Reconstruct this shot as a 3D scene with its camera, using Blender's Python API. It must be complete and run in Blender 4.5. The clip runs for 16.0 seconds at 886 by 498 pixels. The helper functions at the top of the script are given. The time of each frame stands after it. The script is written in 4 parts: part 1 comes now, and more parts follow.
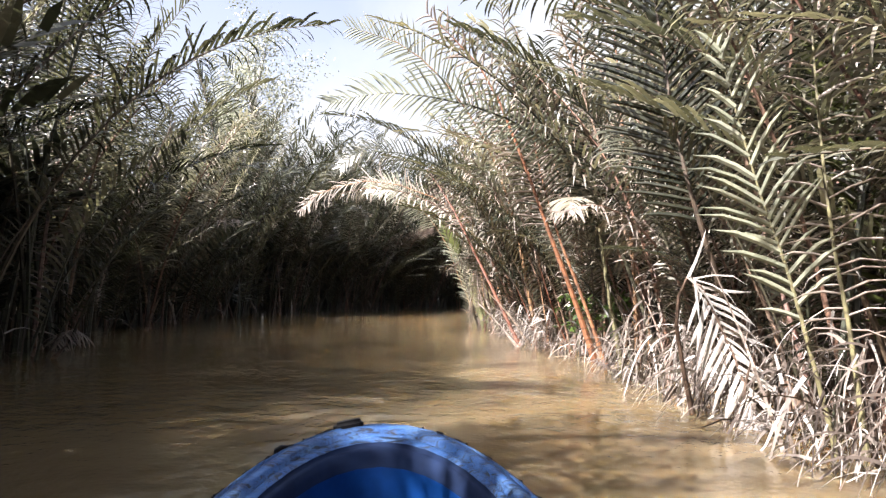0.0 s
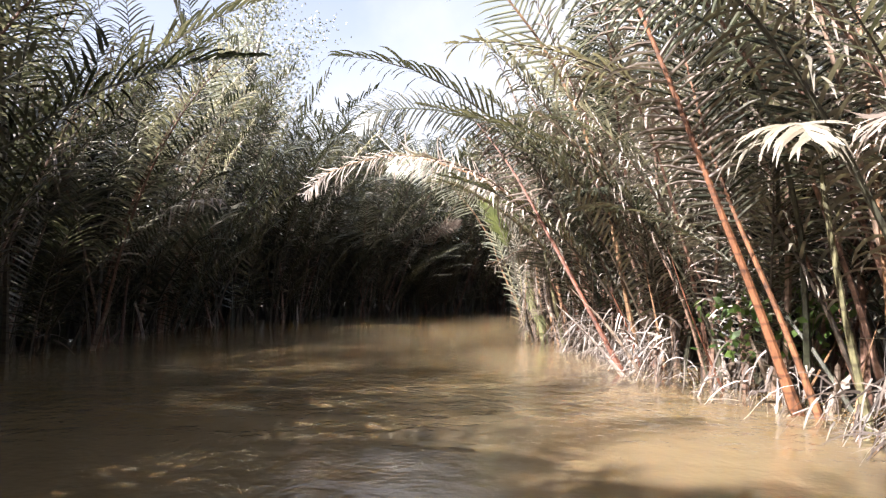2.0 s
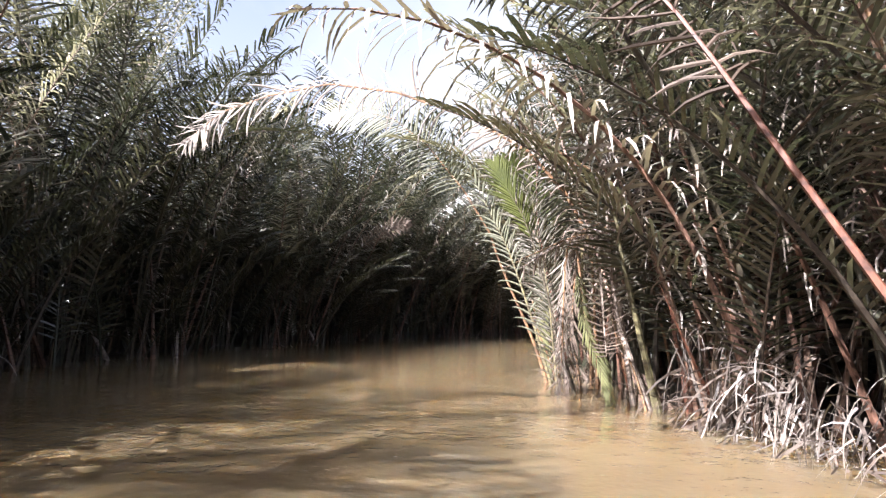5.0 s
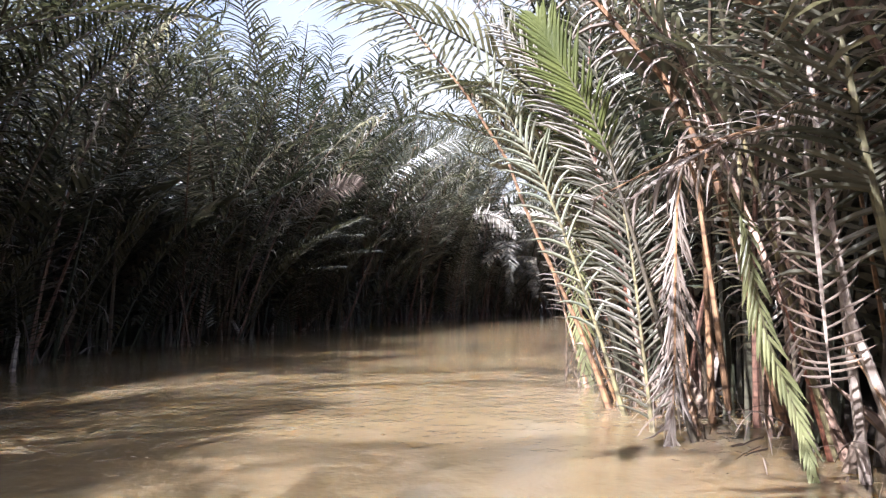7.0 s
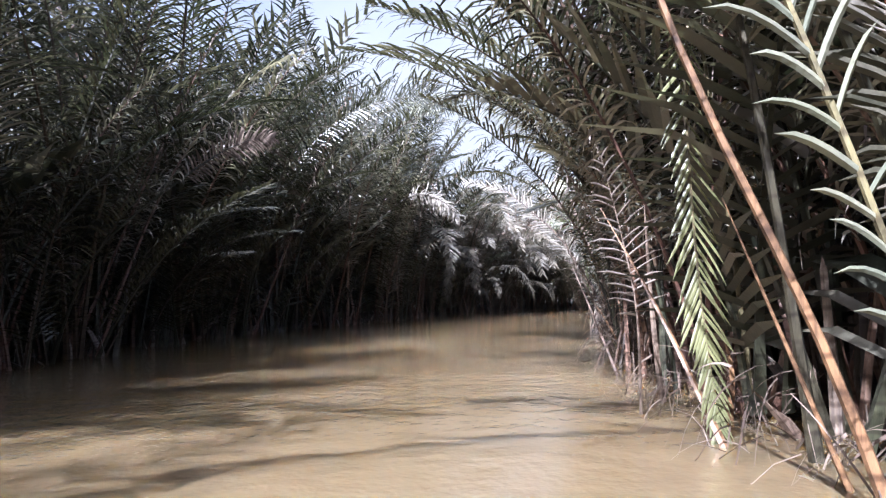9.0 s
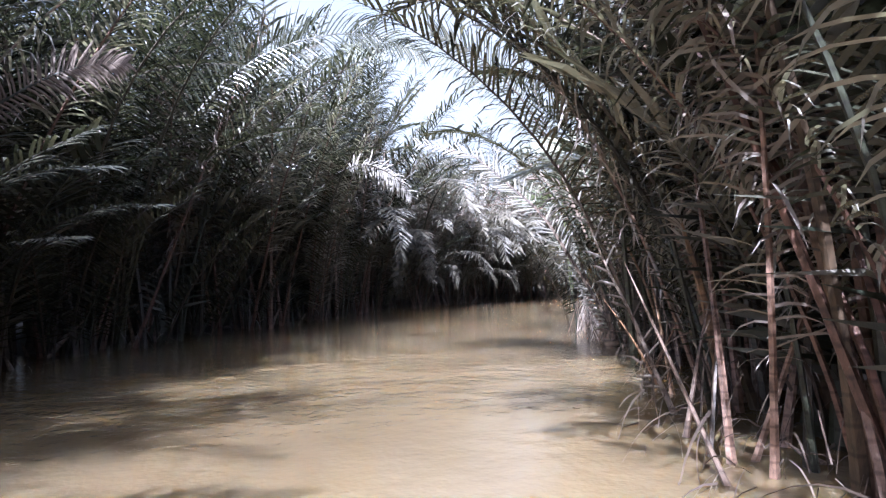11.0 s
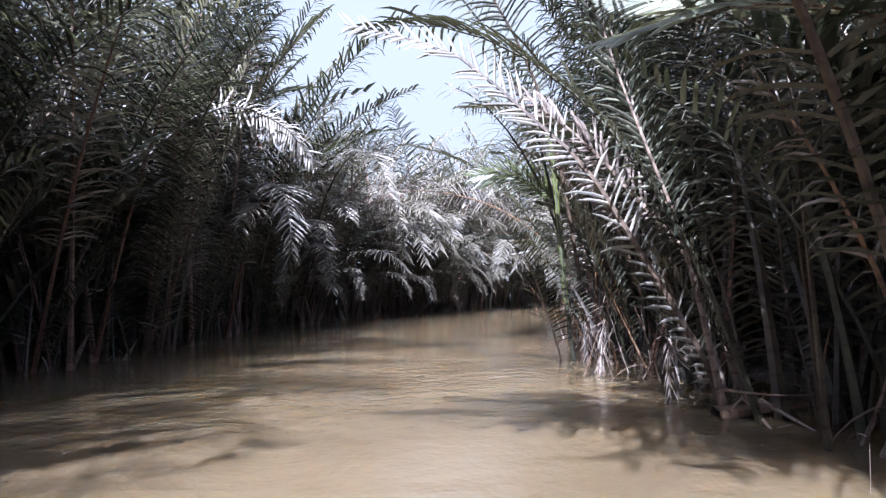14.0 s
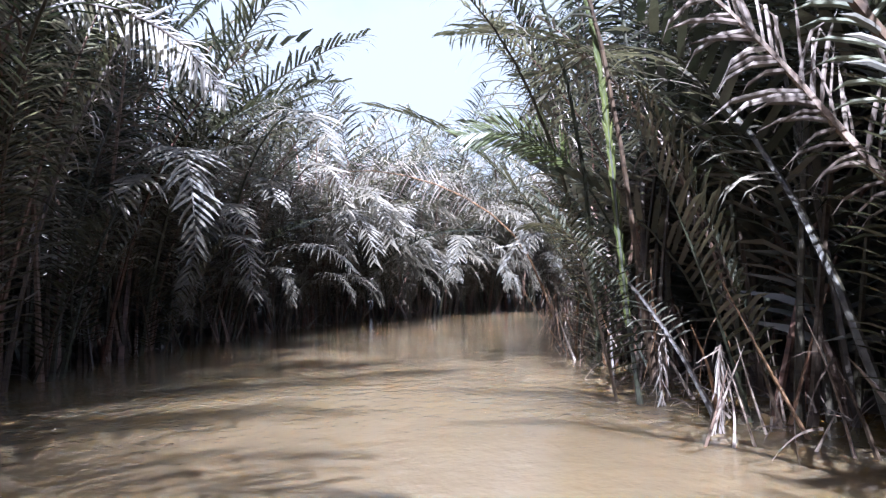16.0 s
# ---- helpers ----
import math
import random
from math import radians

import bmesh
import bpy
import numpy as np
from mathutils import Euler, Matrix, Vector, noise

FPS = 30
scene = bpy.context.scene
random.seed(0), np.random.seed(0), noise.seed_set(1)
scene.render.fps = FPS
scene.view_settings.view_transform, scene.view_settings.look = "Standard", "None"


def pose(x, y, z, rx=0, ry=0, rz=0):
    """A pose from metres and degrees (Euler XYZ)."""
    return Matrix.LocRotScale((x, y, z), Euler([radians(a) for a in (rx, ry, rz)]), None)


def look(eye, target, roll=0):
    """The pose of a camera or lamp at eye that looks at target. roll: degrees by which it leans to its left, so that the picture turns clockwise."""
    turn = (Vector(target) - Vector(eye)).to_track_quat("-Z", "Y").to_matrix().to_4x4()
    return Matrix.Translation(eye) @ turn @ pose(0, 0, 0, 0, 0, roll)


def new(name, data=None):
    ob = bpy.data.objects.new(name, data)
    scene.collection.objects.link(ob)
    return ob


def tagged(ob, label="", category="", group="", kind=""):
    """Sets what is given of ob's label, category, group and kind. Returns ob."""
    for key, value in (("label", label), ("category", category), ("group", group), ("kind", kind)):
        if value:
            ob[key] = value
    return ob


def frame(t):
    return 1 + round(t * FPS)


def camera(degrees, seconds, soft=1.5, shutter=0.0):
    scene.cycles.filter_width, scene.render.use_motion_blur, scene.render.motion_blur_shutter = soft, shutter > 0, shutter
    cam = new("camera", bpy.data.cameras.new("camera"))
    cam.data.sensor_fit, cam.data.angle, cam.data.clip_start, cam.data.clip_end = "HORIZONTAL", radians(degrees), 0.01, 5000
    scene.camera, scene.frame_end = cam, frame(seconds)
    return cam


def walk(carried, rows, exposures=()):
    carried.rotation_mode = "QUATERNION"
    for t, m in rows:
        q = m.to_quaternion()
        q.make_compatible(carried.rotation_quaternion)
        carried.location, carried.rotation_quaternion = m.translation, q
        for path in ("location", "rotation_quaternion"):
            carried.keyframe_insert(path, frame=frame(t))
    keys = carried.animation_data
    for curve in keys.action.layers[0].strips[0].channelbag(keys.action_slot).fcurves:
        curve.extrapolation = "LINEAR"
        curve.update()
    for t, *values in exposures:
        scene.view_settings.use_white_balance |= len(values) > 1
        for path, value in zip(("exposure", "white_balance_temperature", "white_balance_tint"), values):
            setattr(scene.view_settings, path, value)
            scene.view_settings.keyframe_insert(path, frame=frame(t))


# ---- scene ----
cam = camera(67.6, 16.0, 1.3)
PATH = [
    (0, (1.129, 0.165, 0.939), (0.919, 2.151, 1.059), 1.3),
    (0.5, (0.891, 1.057, 0.953), (0.695, 3.044, 1.056), 0.9),
    (1, (0.66, 1.949, 0.953), (0.44, 3.933, 1.081), 0.9),
    (1.5, (0.38, 2.789, 0.936), (0.145, 4.771, 1.067), 0.3),
    (2, (0.093, 3.66, 0.937), (-0.148, 5.641, 1.06), 1.0),
    (2.5, (-0.168, 4.547, 0.926), (-0.364, 6.534, 1.034), 1.3),
    (3, (-0.383, 5.435, 0.889), (-0.495, 7.428, 1.009), -0.6),
    (3.5, (-0.595, 6.353, 0.913), (-0.716, 8.343, 1.07), -0.6),
    (4, (-0.856, 7.199, 0.89), (-0.967, 9.186, 1.096), 0.7),
    (4.2, (-0.958, 7.552, 0.856), (-1.048, 9.539, 1.062), 1.3),
    (6.3, (-1.552, 11.497, 0.927), (-1.382, 13.484, 1.08), -0.8),
    (6.5, (-1.563, 11.879, 0.904), (-1.38, 13.865, 1.051), -0.5),
    (7, (-1.638, 12.731, 0.904), (-1.457, 14.718, 1.043), 0.2),
    (7.5, (-1.696, 13.613, 0.854), (-1.479, 15.596, 0.999), 0.2),
    (8, (-1.729, 14.448, 0.821), (-1.435, 16.422, 0.956), -0.4),
    (8.5, (-1.757, 15.28, 0.81), (-1.397, 17.243, 0.942), -0.9),
    (9, (-1.768, 16.113, 0.808), (-1.333, 18.061, 0.943), -0.9),
    (9.2, (-1.771, 16.431, 0.799), (-1.311, 18.372, 0.941), -1.0),
    (11.3, (-0.85, 19.835, 1.048), (-0.234, 21.736, 1.121), -1.7),
    (11.5, (-0.806, 20.182, 1.041), (-0.157, 22.072, 1.116), -2.0),
    (12, (-0.733, 21.018, 1.036), (-0.02, 22.884, 1.122), -0.8),
    (12.5, (-0.649, 21.814, 1.025), (0.143, 23.648, 1.118), -0.0),
    (13, (-0.498, 22.639, 1.025), (0.322, 24.461, 1.13), 0.6),
    (13.5, (-0.316, 23.464, 1.036), (0.568, 25.256, 1.12), 0.2),
    (14, (-0.124, 24.233, 1.035), (0.797, 26.005, 1.132), -0.9),
    (14.5, (0.111, 25.028, 1.032), (1.082, 26.775, 1.116), -2.4),
    (15, (0.336, 25.815, 1.033), (1.359, 27.53, 1.138), -2.3),
    (15.5, (0.571, 26.583, 1.015), (1.645, 28.266, 1.124), -1.3),
    (16, (0.851, 27.326, 1.03), (1.967, 28.983, 1.132), -1.1),
]
EXPOSURES = [(0, 2.85, 6250, 16), (4, 2.88, 6100, 18), (7, 2.9, 5600, 19), (8, 2.44, 5750, 19), (9, 2.64, 5250, 21), (12, 2.82, 5000, 20), (13, 2.6, 5000, 21), (14, 2.52, 5000, 21), (16, 2.7, 4950, 20)]
walk(cam, [(t, look(eye, target, roll)) for t, eye, target, roll in PATH], EXPOSURES)

# ---- light: a bright hazy sky and a high sun from behind the shaded bank ----
SUN_AZ, SUN_EL = 137.0, 46.0          # degrees to the left of +y, degrees above the horizon
world = bpy.data.worlds.new("world")
scene.world = world
world.use_nodes = True
wn = world.node_tree
sky = wn.nodes.new("ShaderNodeTexSky")
sky.sky_type = "NISHITA"
sky.sun_disc = False
sky.sun_elevation = radians(SUN_EL)
sky.sun_rotation = radians(-SUN_AZ)
sky.air_density, sky.dust_density = 0.5, 5.0
wn.nodes["Background"].inputs["Strength"].default_value = 0.074
# bright humid haze that whitens the sky, thickest near the horizon
up = wn.nodes.new("ShaderNodeSeparateXYZ")
wn.links.new(wn.nodes.new("ShaderNodeTexCoord").outputs["Generated"], up.inputs[0])
haze = wn.nodes.new("ShaderNodeMapRange")
for key, value in (("From Min", 0.0), ("From Max", 0.42), ("To Min", 0.96), ("To Max", 0.34)):
    haze.inputs[key].default_value = value
wn.links.new(up.outputs["Z"], haze.inputs["Value"])
# thin broken cloud, closing up towards the north-east
facing = wn.nodes.new("ShaderNodeVectorMath")
facing.operation = "DOT_PRODUCT"
facing.inputs[1].default_value = (0.53, 0.85, 0.0)
wn.links.new(up.inputs[0].links[0].from_socket, facing.inputs[0])
puffs = wn.nodes.new("ShaderNodeTexNoise")
for key, value in (("Scale", 3.0), ("Detail", 6.0), ("Roughness", 0.6)):
    puffs.inputs[key].default_value = value
wn.links.new(up.inputs[0].links[0].from_socket, puffs.inputs["Vector"])
cloud = wn.nodes.new("ShaderNodeMath")
cloud.operation = "MULTIPLY_ADD"
wn.links.new(puffs.outputs[0], cloud.inputs[0])
cloud.inputs[1].default_value = 0.5
wn.links.new(facing.outputs["Value"], cloud.inputs[2])
cover = wn.nodes.new("ShaderNodeMapRange")
for key, value in (("From Min", 0.88), ("From Max", 1.16), ("To Min", 0.0), ("To Max", 0.65)):
    cover.inputs[key].default_value = value
wn.links.new(cloud.outputs[0], cover.inputs["Value"])
total = wn.nodes.new("ShaderNodeMath")
total.operation, total.use_clamp = "ADD", True
wn.links.new(haze.outputs[0], total.inputs[0])
wn.links.new(cover.outputs[0], total.inputs[1])
veil = wn.nodes.new("ShaderNodeMix")
veil.data_type = "RGBA"
veil.inputs[7].default_value = (2.2, 2.24, 2.15, 1)
wn.links.new(total.outputs[0], veil.inputs[0])
wn.links.new(sky.outputs[0], veil.inputs[6])
wn.links.new(veil.outputs[2], wn.nodes["Background"].inputs["Color"])

sun = new("sun", bpy.data.lights.new("sun", "SUN"))
sun.data.energy, sun.data.angle, sun.data.color = 5.0, radians(0.8), (1.0, 0.955, 0.88)
sun_to = Vector((-math.sin(radians(SUN_AZ)) * math.cos(radians(SUN_EL)),
                 math.cos(radians(SUN_AZ)) * math.cos(radians(SUN_EL)), math.sin(radians(SUN_EL))))
sun.matrix_world = look(sun_to * 60, (0, 0, 0))


# ---- materials ----
def material(name):
    m = bpy.data.materials.new(name)
    m.use_nodes = True
    nt = m.node_tree
    return m, nt, nt.nodes["Principled BSDF"], nt.nodes["Material Output"]


def node(nt, kind, **values):
    n = nt.nodes.new(kind)
    for key, value in values.items():
        n.inputs[key.replace("_", " ")].default_value = value
    return n


def ramp(nt, source, stops):
    r = nt.nodes.new("ShaderNodeValToRGB")
    els = r.color_ramp.elements
    while len(els) < len(stops):
        els.new(0.5)
    for el, (at, colour) in zip(els, stops):
        el.position, el.color = at, (*colour, 1)
    nt.links.new(source, r.inputs[0])
    return r


def mixed(nt, factor, a, b, blend="MIX"):
    m = nt.nodes.new("ShaderNodeMix")
    m.data_type, m.blend_type = "RGBA", blend
    for socket, value in ((m.inputs[0], factor), (m.inputs[6], a), (m.inputs[7], b)):
        if hasattr(value, "is_linked"):
            nt.links.new(value, socket)
        else:
            socket.default_value = value if isinstance(value, float) else (*value, 1)
    return m.outputs[2]


def bumped(nt, height, strength, distance):
    b = nt.nodes.new("ShaderNodeBump")
    b.inputs["Strength"].default_value, b.inputs["Distance"].default_value = strength, distance
    nt.links.new(height, b.inputs["Height"])
    return b.outputs[0]


def leaf_material(name, stops, rough, through_light, spec=0.5, island=False):
    """Leaf blades: colour by the frond's and the leaflet's own chance, streaks along it, some light through it."""
    m, nt, p, out = material(name)
    if island:
        who = nt.nodes.new("ShaderNodeNewGeometry").outputs["Random Per Island"]
    else:
        chance = nt.nodes.new("ShaderNodeObjectInfo").outputs["Random"]
        own = nt.nodes.new("ShaderNodeNewGeometry").outputs["Random Per Island"]
        add = nt.nodes.new("ShaderNodeMath")
        add.operation = "MULTIPLY_ADD"
        nt.links.new(own, add.inputs[0])
        add.inputs[1].default_value = 0.45
        scale = nt.nodes.new("ShaderNodeMath")
        scale.operation = "MULTIPLY"
        scale.inputs[1].default_value = 0.55
        nt.links.new(chance, scale.inputs[0])
        nt.links.new(scale.outputs[0], add.inputs[2])
        who = add.outputs[0]
    base = ramp(nt, who, stops).outputs[0]
    coords = nt.nodes.new("ShaderNodeTexCoord").outputs["Object"]
    n1 = node(nt, "ShaderNodeTexNoise", Scale=3.0, Detail=4.0)
    nt.links.new(coords, n1.inputs["Vector"])
    spots = ramp(nt, n1.outputs[0], [(0.35, (0.75, 0.75, 0.75)), (0.7, (1.2, 1.15, 1.05))]).outputs[0]
    colour = mixed(nt, 1.0, base, spots, "MULTIPLY")
    nt.links.new(colour, p.inputs["Base Color"])
    p.inputs["Roughness"].default_value = rough
    p.inputs["Specular IOR Level"].default_value = spec
    n2 = node(nt, "ShaderNodeTexNoise", Scale=45.0, Detail=2.0)
    nt.links.new(coords, n2.inputs["Vector"])
    nt.links.new(bumped(nt, n2.outputs[0], 0.3, 0.01), p.inputs["Normal"])
    tr = nt.nodes.new("ShaderNodeBsdfTranslucent")
    warm = mixed(nt, 1.0, colour, (1.25, 1.3, 0.85), "MULTIPLY")
    nt.links.new(warm, tr.inputs["Color"])
    mix = nt.nodes.new("ShaderNodeMixShader")
    mix.inputs[0].default_value = through_light
    nt.links.new(p.outputs[0], mix.inputs[1])
    nt.links.new(tr.outputs[0], mix.inputs[2])
    nt.links.new(mix.outputs[0], out.inputs[0])
    return m


# palm greens: dark end deepened for shade, pale end stands in for glints
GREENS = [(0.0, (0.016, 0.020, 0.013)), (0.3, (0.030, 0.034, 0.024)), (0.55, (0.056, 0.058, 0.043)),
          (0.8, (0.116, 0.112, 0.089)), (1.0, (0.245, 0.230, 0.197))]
PALES = [(0.0, (0.150, 0.170, 0.122)), (1.0, (0.280, 0.286, 0.225))]
GREYS = [(0.0, (0.105, 0.108, 0.086)), (0.5, (0.235, 0.224, 0.200)), (1.0, (0.410, 0.380, 0.355))]
DRIES = [(0.0, (0.078, 0.060, 0.049)), (0.3, (0.150, 0.121, 0.104)), (0.6, (0.245, 0.213, 0.190)), (1.0, (0.335, 0.308, 0.284))]
BLEACHED = [(0.0, (0.078, 0.074, 0.060)), (0.4, (0.124, 0.114, 0.092)), (1.0, (0.182, 0.163, 0.130))]
BROWNS = [(0.0, (0.046, 0.032, 0.025)), (0.5, (0.086, 0.064, 0.051)), (1.0, (0.160, 0.128, 0.106))]
# thicket tones, lowered to put the shade behind the banks into the leaves
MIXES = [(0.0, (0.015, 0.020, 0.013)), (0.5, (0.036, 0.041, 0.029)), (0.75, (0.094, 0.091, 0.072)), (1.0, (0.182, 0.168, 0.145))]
leaf_brown = leaf_material("brown_dead_leaf", BROWNS, 0.7, 0.15, 0.3)
leaf_white = leaf_material("whitened_dead_leaf", [(0.0, (0.250, 0.234, 0.222)), (1.0, (0.430, 0.408, 0.392))], 0.65, 0.12, 0.3)
leaf_bleached = leaf_material("bleached_palm_leaf", BLEACHED, 0.5, 0.25, 0.5)
leaf_grey = leaf_material("grey_palm_leaf", GREYS, 0.42, 0.25, 0.6)
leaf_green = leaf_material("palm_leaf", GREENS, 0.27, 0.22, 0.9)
leaf_pale = leaf_material("pale_palm_leaf", PALES, 0.3, 0.22, 0.9)
leaf_dry = leaf_material("dry_palm_leaf", DRIES, 0.65, 0.12, 0.35)
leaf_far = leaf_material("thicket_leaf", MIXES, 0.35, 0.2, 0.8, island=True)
leaf_tree = leaf_material("tree_leaf", [(0.0, (0.12, 0.135, 0.095)), (1.0, (0.26, 0.27, 0.225))], 0.45, 0.15, island=True)
leaf_fresh = leaf_material("fresh_palm_leaf", [(0.0, (0.056, 0.070, 0.020)), (1.0, (0.094, 0.108, 0.034))], 0.32, 0.3, 0.6)
leaf_olive = leaf_material("olive_palm_leaf", [(0.0, (0.100, 0.112, 0.048)), (1.0, (0.200, 0.205, 0.105))], 0.4, 0.25, 0.5)
leaf_shrub = leaf_material("shrub_leaf", [(0.0, (0.04, 0.075, 0.02)), (1.0, (0.08, 0.125, 0.03))], 0.35, 0.35, island=True)


def stalk_material(name, stops):
    """Fibrous leaf stalks: streaks along them, blotches and faint rings of old leaf scars."""
    m, nt, p, out = material(name)
    chance = nt.nodes.new("ShaderNodeObjectInfo").outputs["Random"]
    base = ramp(nt, chance, stops).outputs[0]
    coords = nt.nodes.new("ShaderNodeTexCoord").outputs["Object"]
    stretch = nt.nodes.new("ShaderNodeMapping")
    stretch.inputs["Scale"].default_value = (26, 26, 1.6)
    nt.links.new(coords, stretch.inputs["Vector"])
    n1 = node(nt, "ShaderNodeTexNoise", Scale=1.5, Detail=6.0, Roughness=0.65)
    nt.links.new(stretch.outputs[0], n1.inputs["Vector"])
    streak = ramp(nt, n1.outputs[0], [(0.3, (0.4, 0.37, 0.35)), (0.5, (0.95, 0.95, 0.95)), (0.75, (1.3, 1.25, 1.15))]).outputs[0]
    n2 = node(nt, "ShaderNodeTexNoise", Scale=5.0, Detail=5.0, Roughness=0.7)
    nt.links.new(coords, n2.inputs["Vector"])
    blotch = ramp(nt, n2.outputs[0], [(0.36, (0.35, 0.32, 0.3)), (0.5, (0.9, 0.9, 0.9)), (0.66, (1.15, 1.12, 1.1))]).outputs[0]
    scar = nt.nodes.new("ShaderNodeTexWave")
    scar.bands_direction = "Z"
    for key, value in (("Scale", 2.3), ("Distortion", 2.5), ("Detail", 3.0)):
        scar.inputs[key].default_value = value
    nt.links.new(coords, scar.inputs["Vector"])
    ring = ramp(nt, scar.outputs[0], [(0.0, (0.5, 0.45, 0.42)), (0.12, (1, 1, 1)), (1.0, (1, 1, 1))]).outputs[0]
    colour = mixed(nt, 1.0, mixed(nt, 1.0, mixed(nt, 1.0, base, streak, "MULTIPLY"), blotch, "MULTIPLY"), ring, "MULTIPLY")
    nt.links.new(colour, p.inputs["Base Color"])
    p.inputs["Roughness"].default_value = 0.55
    nt.links.new(bumped(nt, n1.outputs[0], 0.5, 0.01), p.inputs["Normal"])
    return m


stalk_green = stalk_material("palm_stalk", [(0.0, (0.03, 0.036, 0.018)), (0.4, (0.05, 0.045, 0.027)), (0.7, (0.072, 0.048, 0.029)), (1.0, (0.045, 0.036, 0.027))])
stalk_dry = stalk_material("dry_palm_stalk", [(0.0, (0.13, 0.085, 0.06)), (0.5, (0.225, 0.175, 0.135)), (1.0, (0.31, 0.265, 0.23))])
stalk_rust = stalk_material("rust_brown_palm_stalk", [(0.0, (0.10, 0.048, 0.032)), (0.45, (0.17, 0.096, 0.066)), (0.8, (0.24, 0.17, 0.125)), (1.0, (0.13, 0.075, 0.05))])
bark_grey = stalk_material("grey_bark", [(0.0, (0.16, 0.145, 0.13)), (1.0, (0.22, 0.205, 0.19))])
stalk_orange = stalk_material("orange_palm_stalk", [(0.0, (0.14, 0.052, 0.021)), (1.0, (0.16, 0.07, 0.03))])
stalk_tan = stalk_material("tan_palm_stalk", [(0.0, (0.17, 0.09, 0.042)), (1.0, (0.20, 0.118, 0.06))])
stalk_yellow = stalk_material("yellow_palm_stalk", [(0.0, (0.11, 0.105, 0.05)), (1.0, (0.15, 0.125, 0.062))])
stalk_red = stalk_material("red_palm_stalk", [(0.0, (0.12, 0.042, 0.022)), (1.0, (0.14, 0.055, 0.032))])


def water_material():
    m, nt, p, out = material("muddy_water")
    coords = nt.nodes.new("ShaderNodeTexCoord").outputs["Object"]
    big = node(nt, "ShaderNodeTexNoise", Scale=0.35, Detail=3.0)
    nt.links.new(coords, big.inputs["Vector"])
    colour = ramp(nt, big.outputs[0], [(0.3, (0.087, 0.064, 0.034)), (0.7, (0.110, 0.083, 0.045))]).outputs[0]
    nt.links.new(colour, p.inputs["Base Color"])
    p.inputs["Roughness"].default_value = 0.08
    p.inputs["IOR"].default_value = 1.33
    p.inputs["Specular IOR Level"].default_value = 0.5
    p.subsurface_method = "RANDOM_WALK"
    p.inputs["Subsurface Weight"].default_value = 1.0
    p.inputs["Subsurface Radius"].default_value = (1.0, 0.75, 0.45)
    p.inputs["Subsurface Scale"].default_value = 0.12
    rip = node(nt, "ShaderNodeTexNoise", Scale=5.0, Detail=3.0, Roughness=0.55)
    swell = node(nt, "ShaderNodeTexNoise", Scale=0.9, Detail=2.0)
    for n in (rip, swell):
        nt.links.new(coords, n.inputs["Vector"])
    fine = node(nt, "ShaderNodeTexNoise", Scale=21.0, Detail=2.0, Roughness=0.5)
    nt.links.new(coords, fine.inputs["Vector"])
    both = nt.nodes.new("ShaderNodeMath")
    both.operation = "MULTIPLY_ADD"
    nt.links.new(swell.outputs[0], both.inputs[0])
    both.inputs[1].default_value = 2.5
    nt.links.new(rip.outputs[0], both.inputs[2])
    three = nt.nodes.new("ShaderNodeMath")
    three.operation = "MULTIPLY_ADD"
    nt.links.new(fine.outputs[0], three.inputs[0])
    three.inputs[1].default_value = 0.22
    nt.links.new(both.outputs[0], three.inputs[2])
    nt.links.new(bumped(nt, three.outputs[0], 0.2, 0.05), p.inputs["Normal"])
    return m


def mud_material():
    m, nt, p, out = material("wet_mud")
    coords = nt.nodes.new("ShaderNodeTexCoord").outputs["Object"]
    n1 = node(nt, "ShaderNodeTexNoise", Scale=2.5, Detail=8.0, Roughness=0.7)
    nt.links.new(coords, n1.inputs["Vector"])
    nt.links.new(ramp(nt, n1.outputs[0], [(0.3, (0.018, 0.014, 0.010)), (0.7, (0.055, 0.042, 0.030))]).outputs[0], p.inputs["Base Color"])
    p.inputs["Roughness"].default_value = 0.6
    nt.links.new(bumped(nt, n1.outputs[0], 0.8, 0.08), p.inputs["Normal"])
    return m


water_mat, mud_mat = water_material(), mud_material()


# ---- mesh helpers ----
def mesh_of(name, verts, faces, mat):
    me = bpy.data.meshes.new(name)
    me.from_pydata([tuple(v) for v in verts], [], faces)
    me.materials.append(mat)
    me.update()
    return me


def part(name, me, parent, m=None, label=""):
    ob = new(name, me)
    ob.parent = parent
    if m is not None:
        ob.matrix_basis = m
    if label:
        ob["label"] = label
    return ob


# ---- the creek: its two banks, bed, mud and water ----
RIGHT = [(17, -60), (7.0, -18), (4.3, -4), (3.0, 3), (2.75, 5.4), (2.5, 7.2), (2.2, 9.2), (1.4, 11.2), (0.95, 14.2), (0.35, 16.8), (0.35, 19),
         (0.7, 20.6), (1.4, 22.8), (3.0, 25.2), (4.2, 27.6), (5.0, 30), (6.7, 33.2), (9.6, 36.8), (13, 38.8), (18, 39.5), (30, 37), (60, 29), (150, 10)]
LEFT = [(5.5, -60), (-0.5, -18), (-2.3, -4), (-3.3, 3), (-4.3, 6.8), (-5.9, 10.5), (-6.5, 14.5), (-6.8, 18), (-6.3, 21), (-5.3, 24), (-3.8, 28.3),
        (-1.8, 32.1), (0.4, 35.1), (2.2, 37.4), (4.8, 40.8), (8.3, 43.1), (12, 44.7), (15, 45.3), (19, 44.9), (31, 42.5), (61, 34.5), (151, 15.5)]


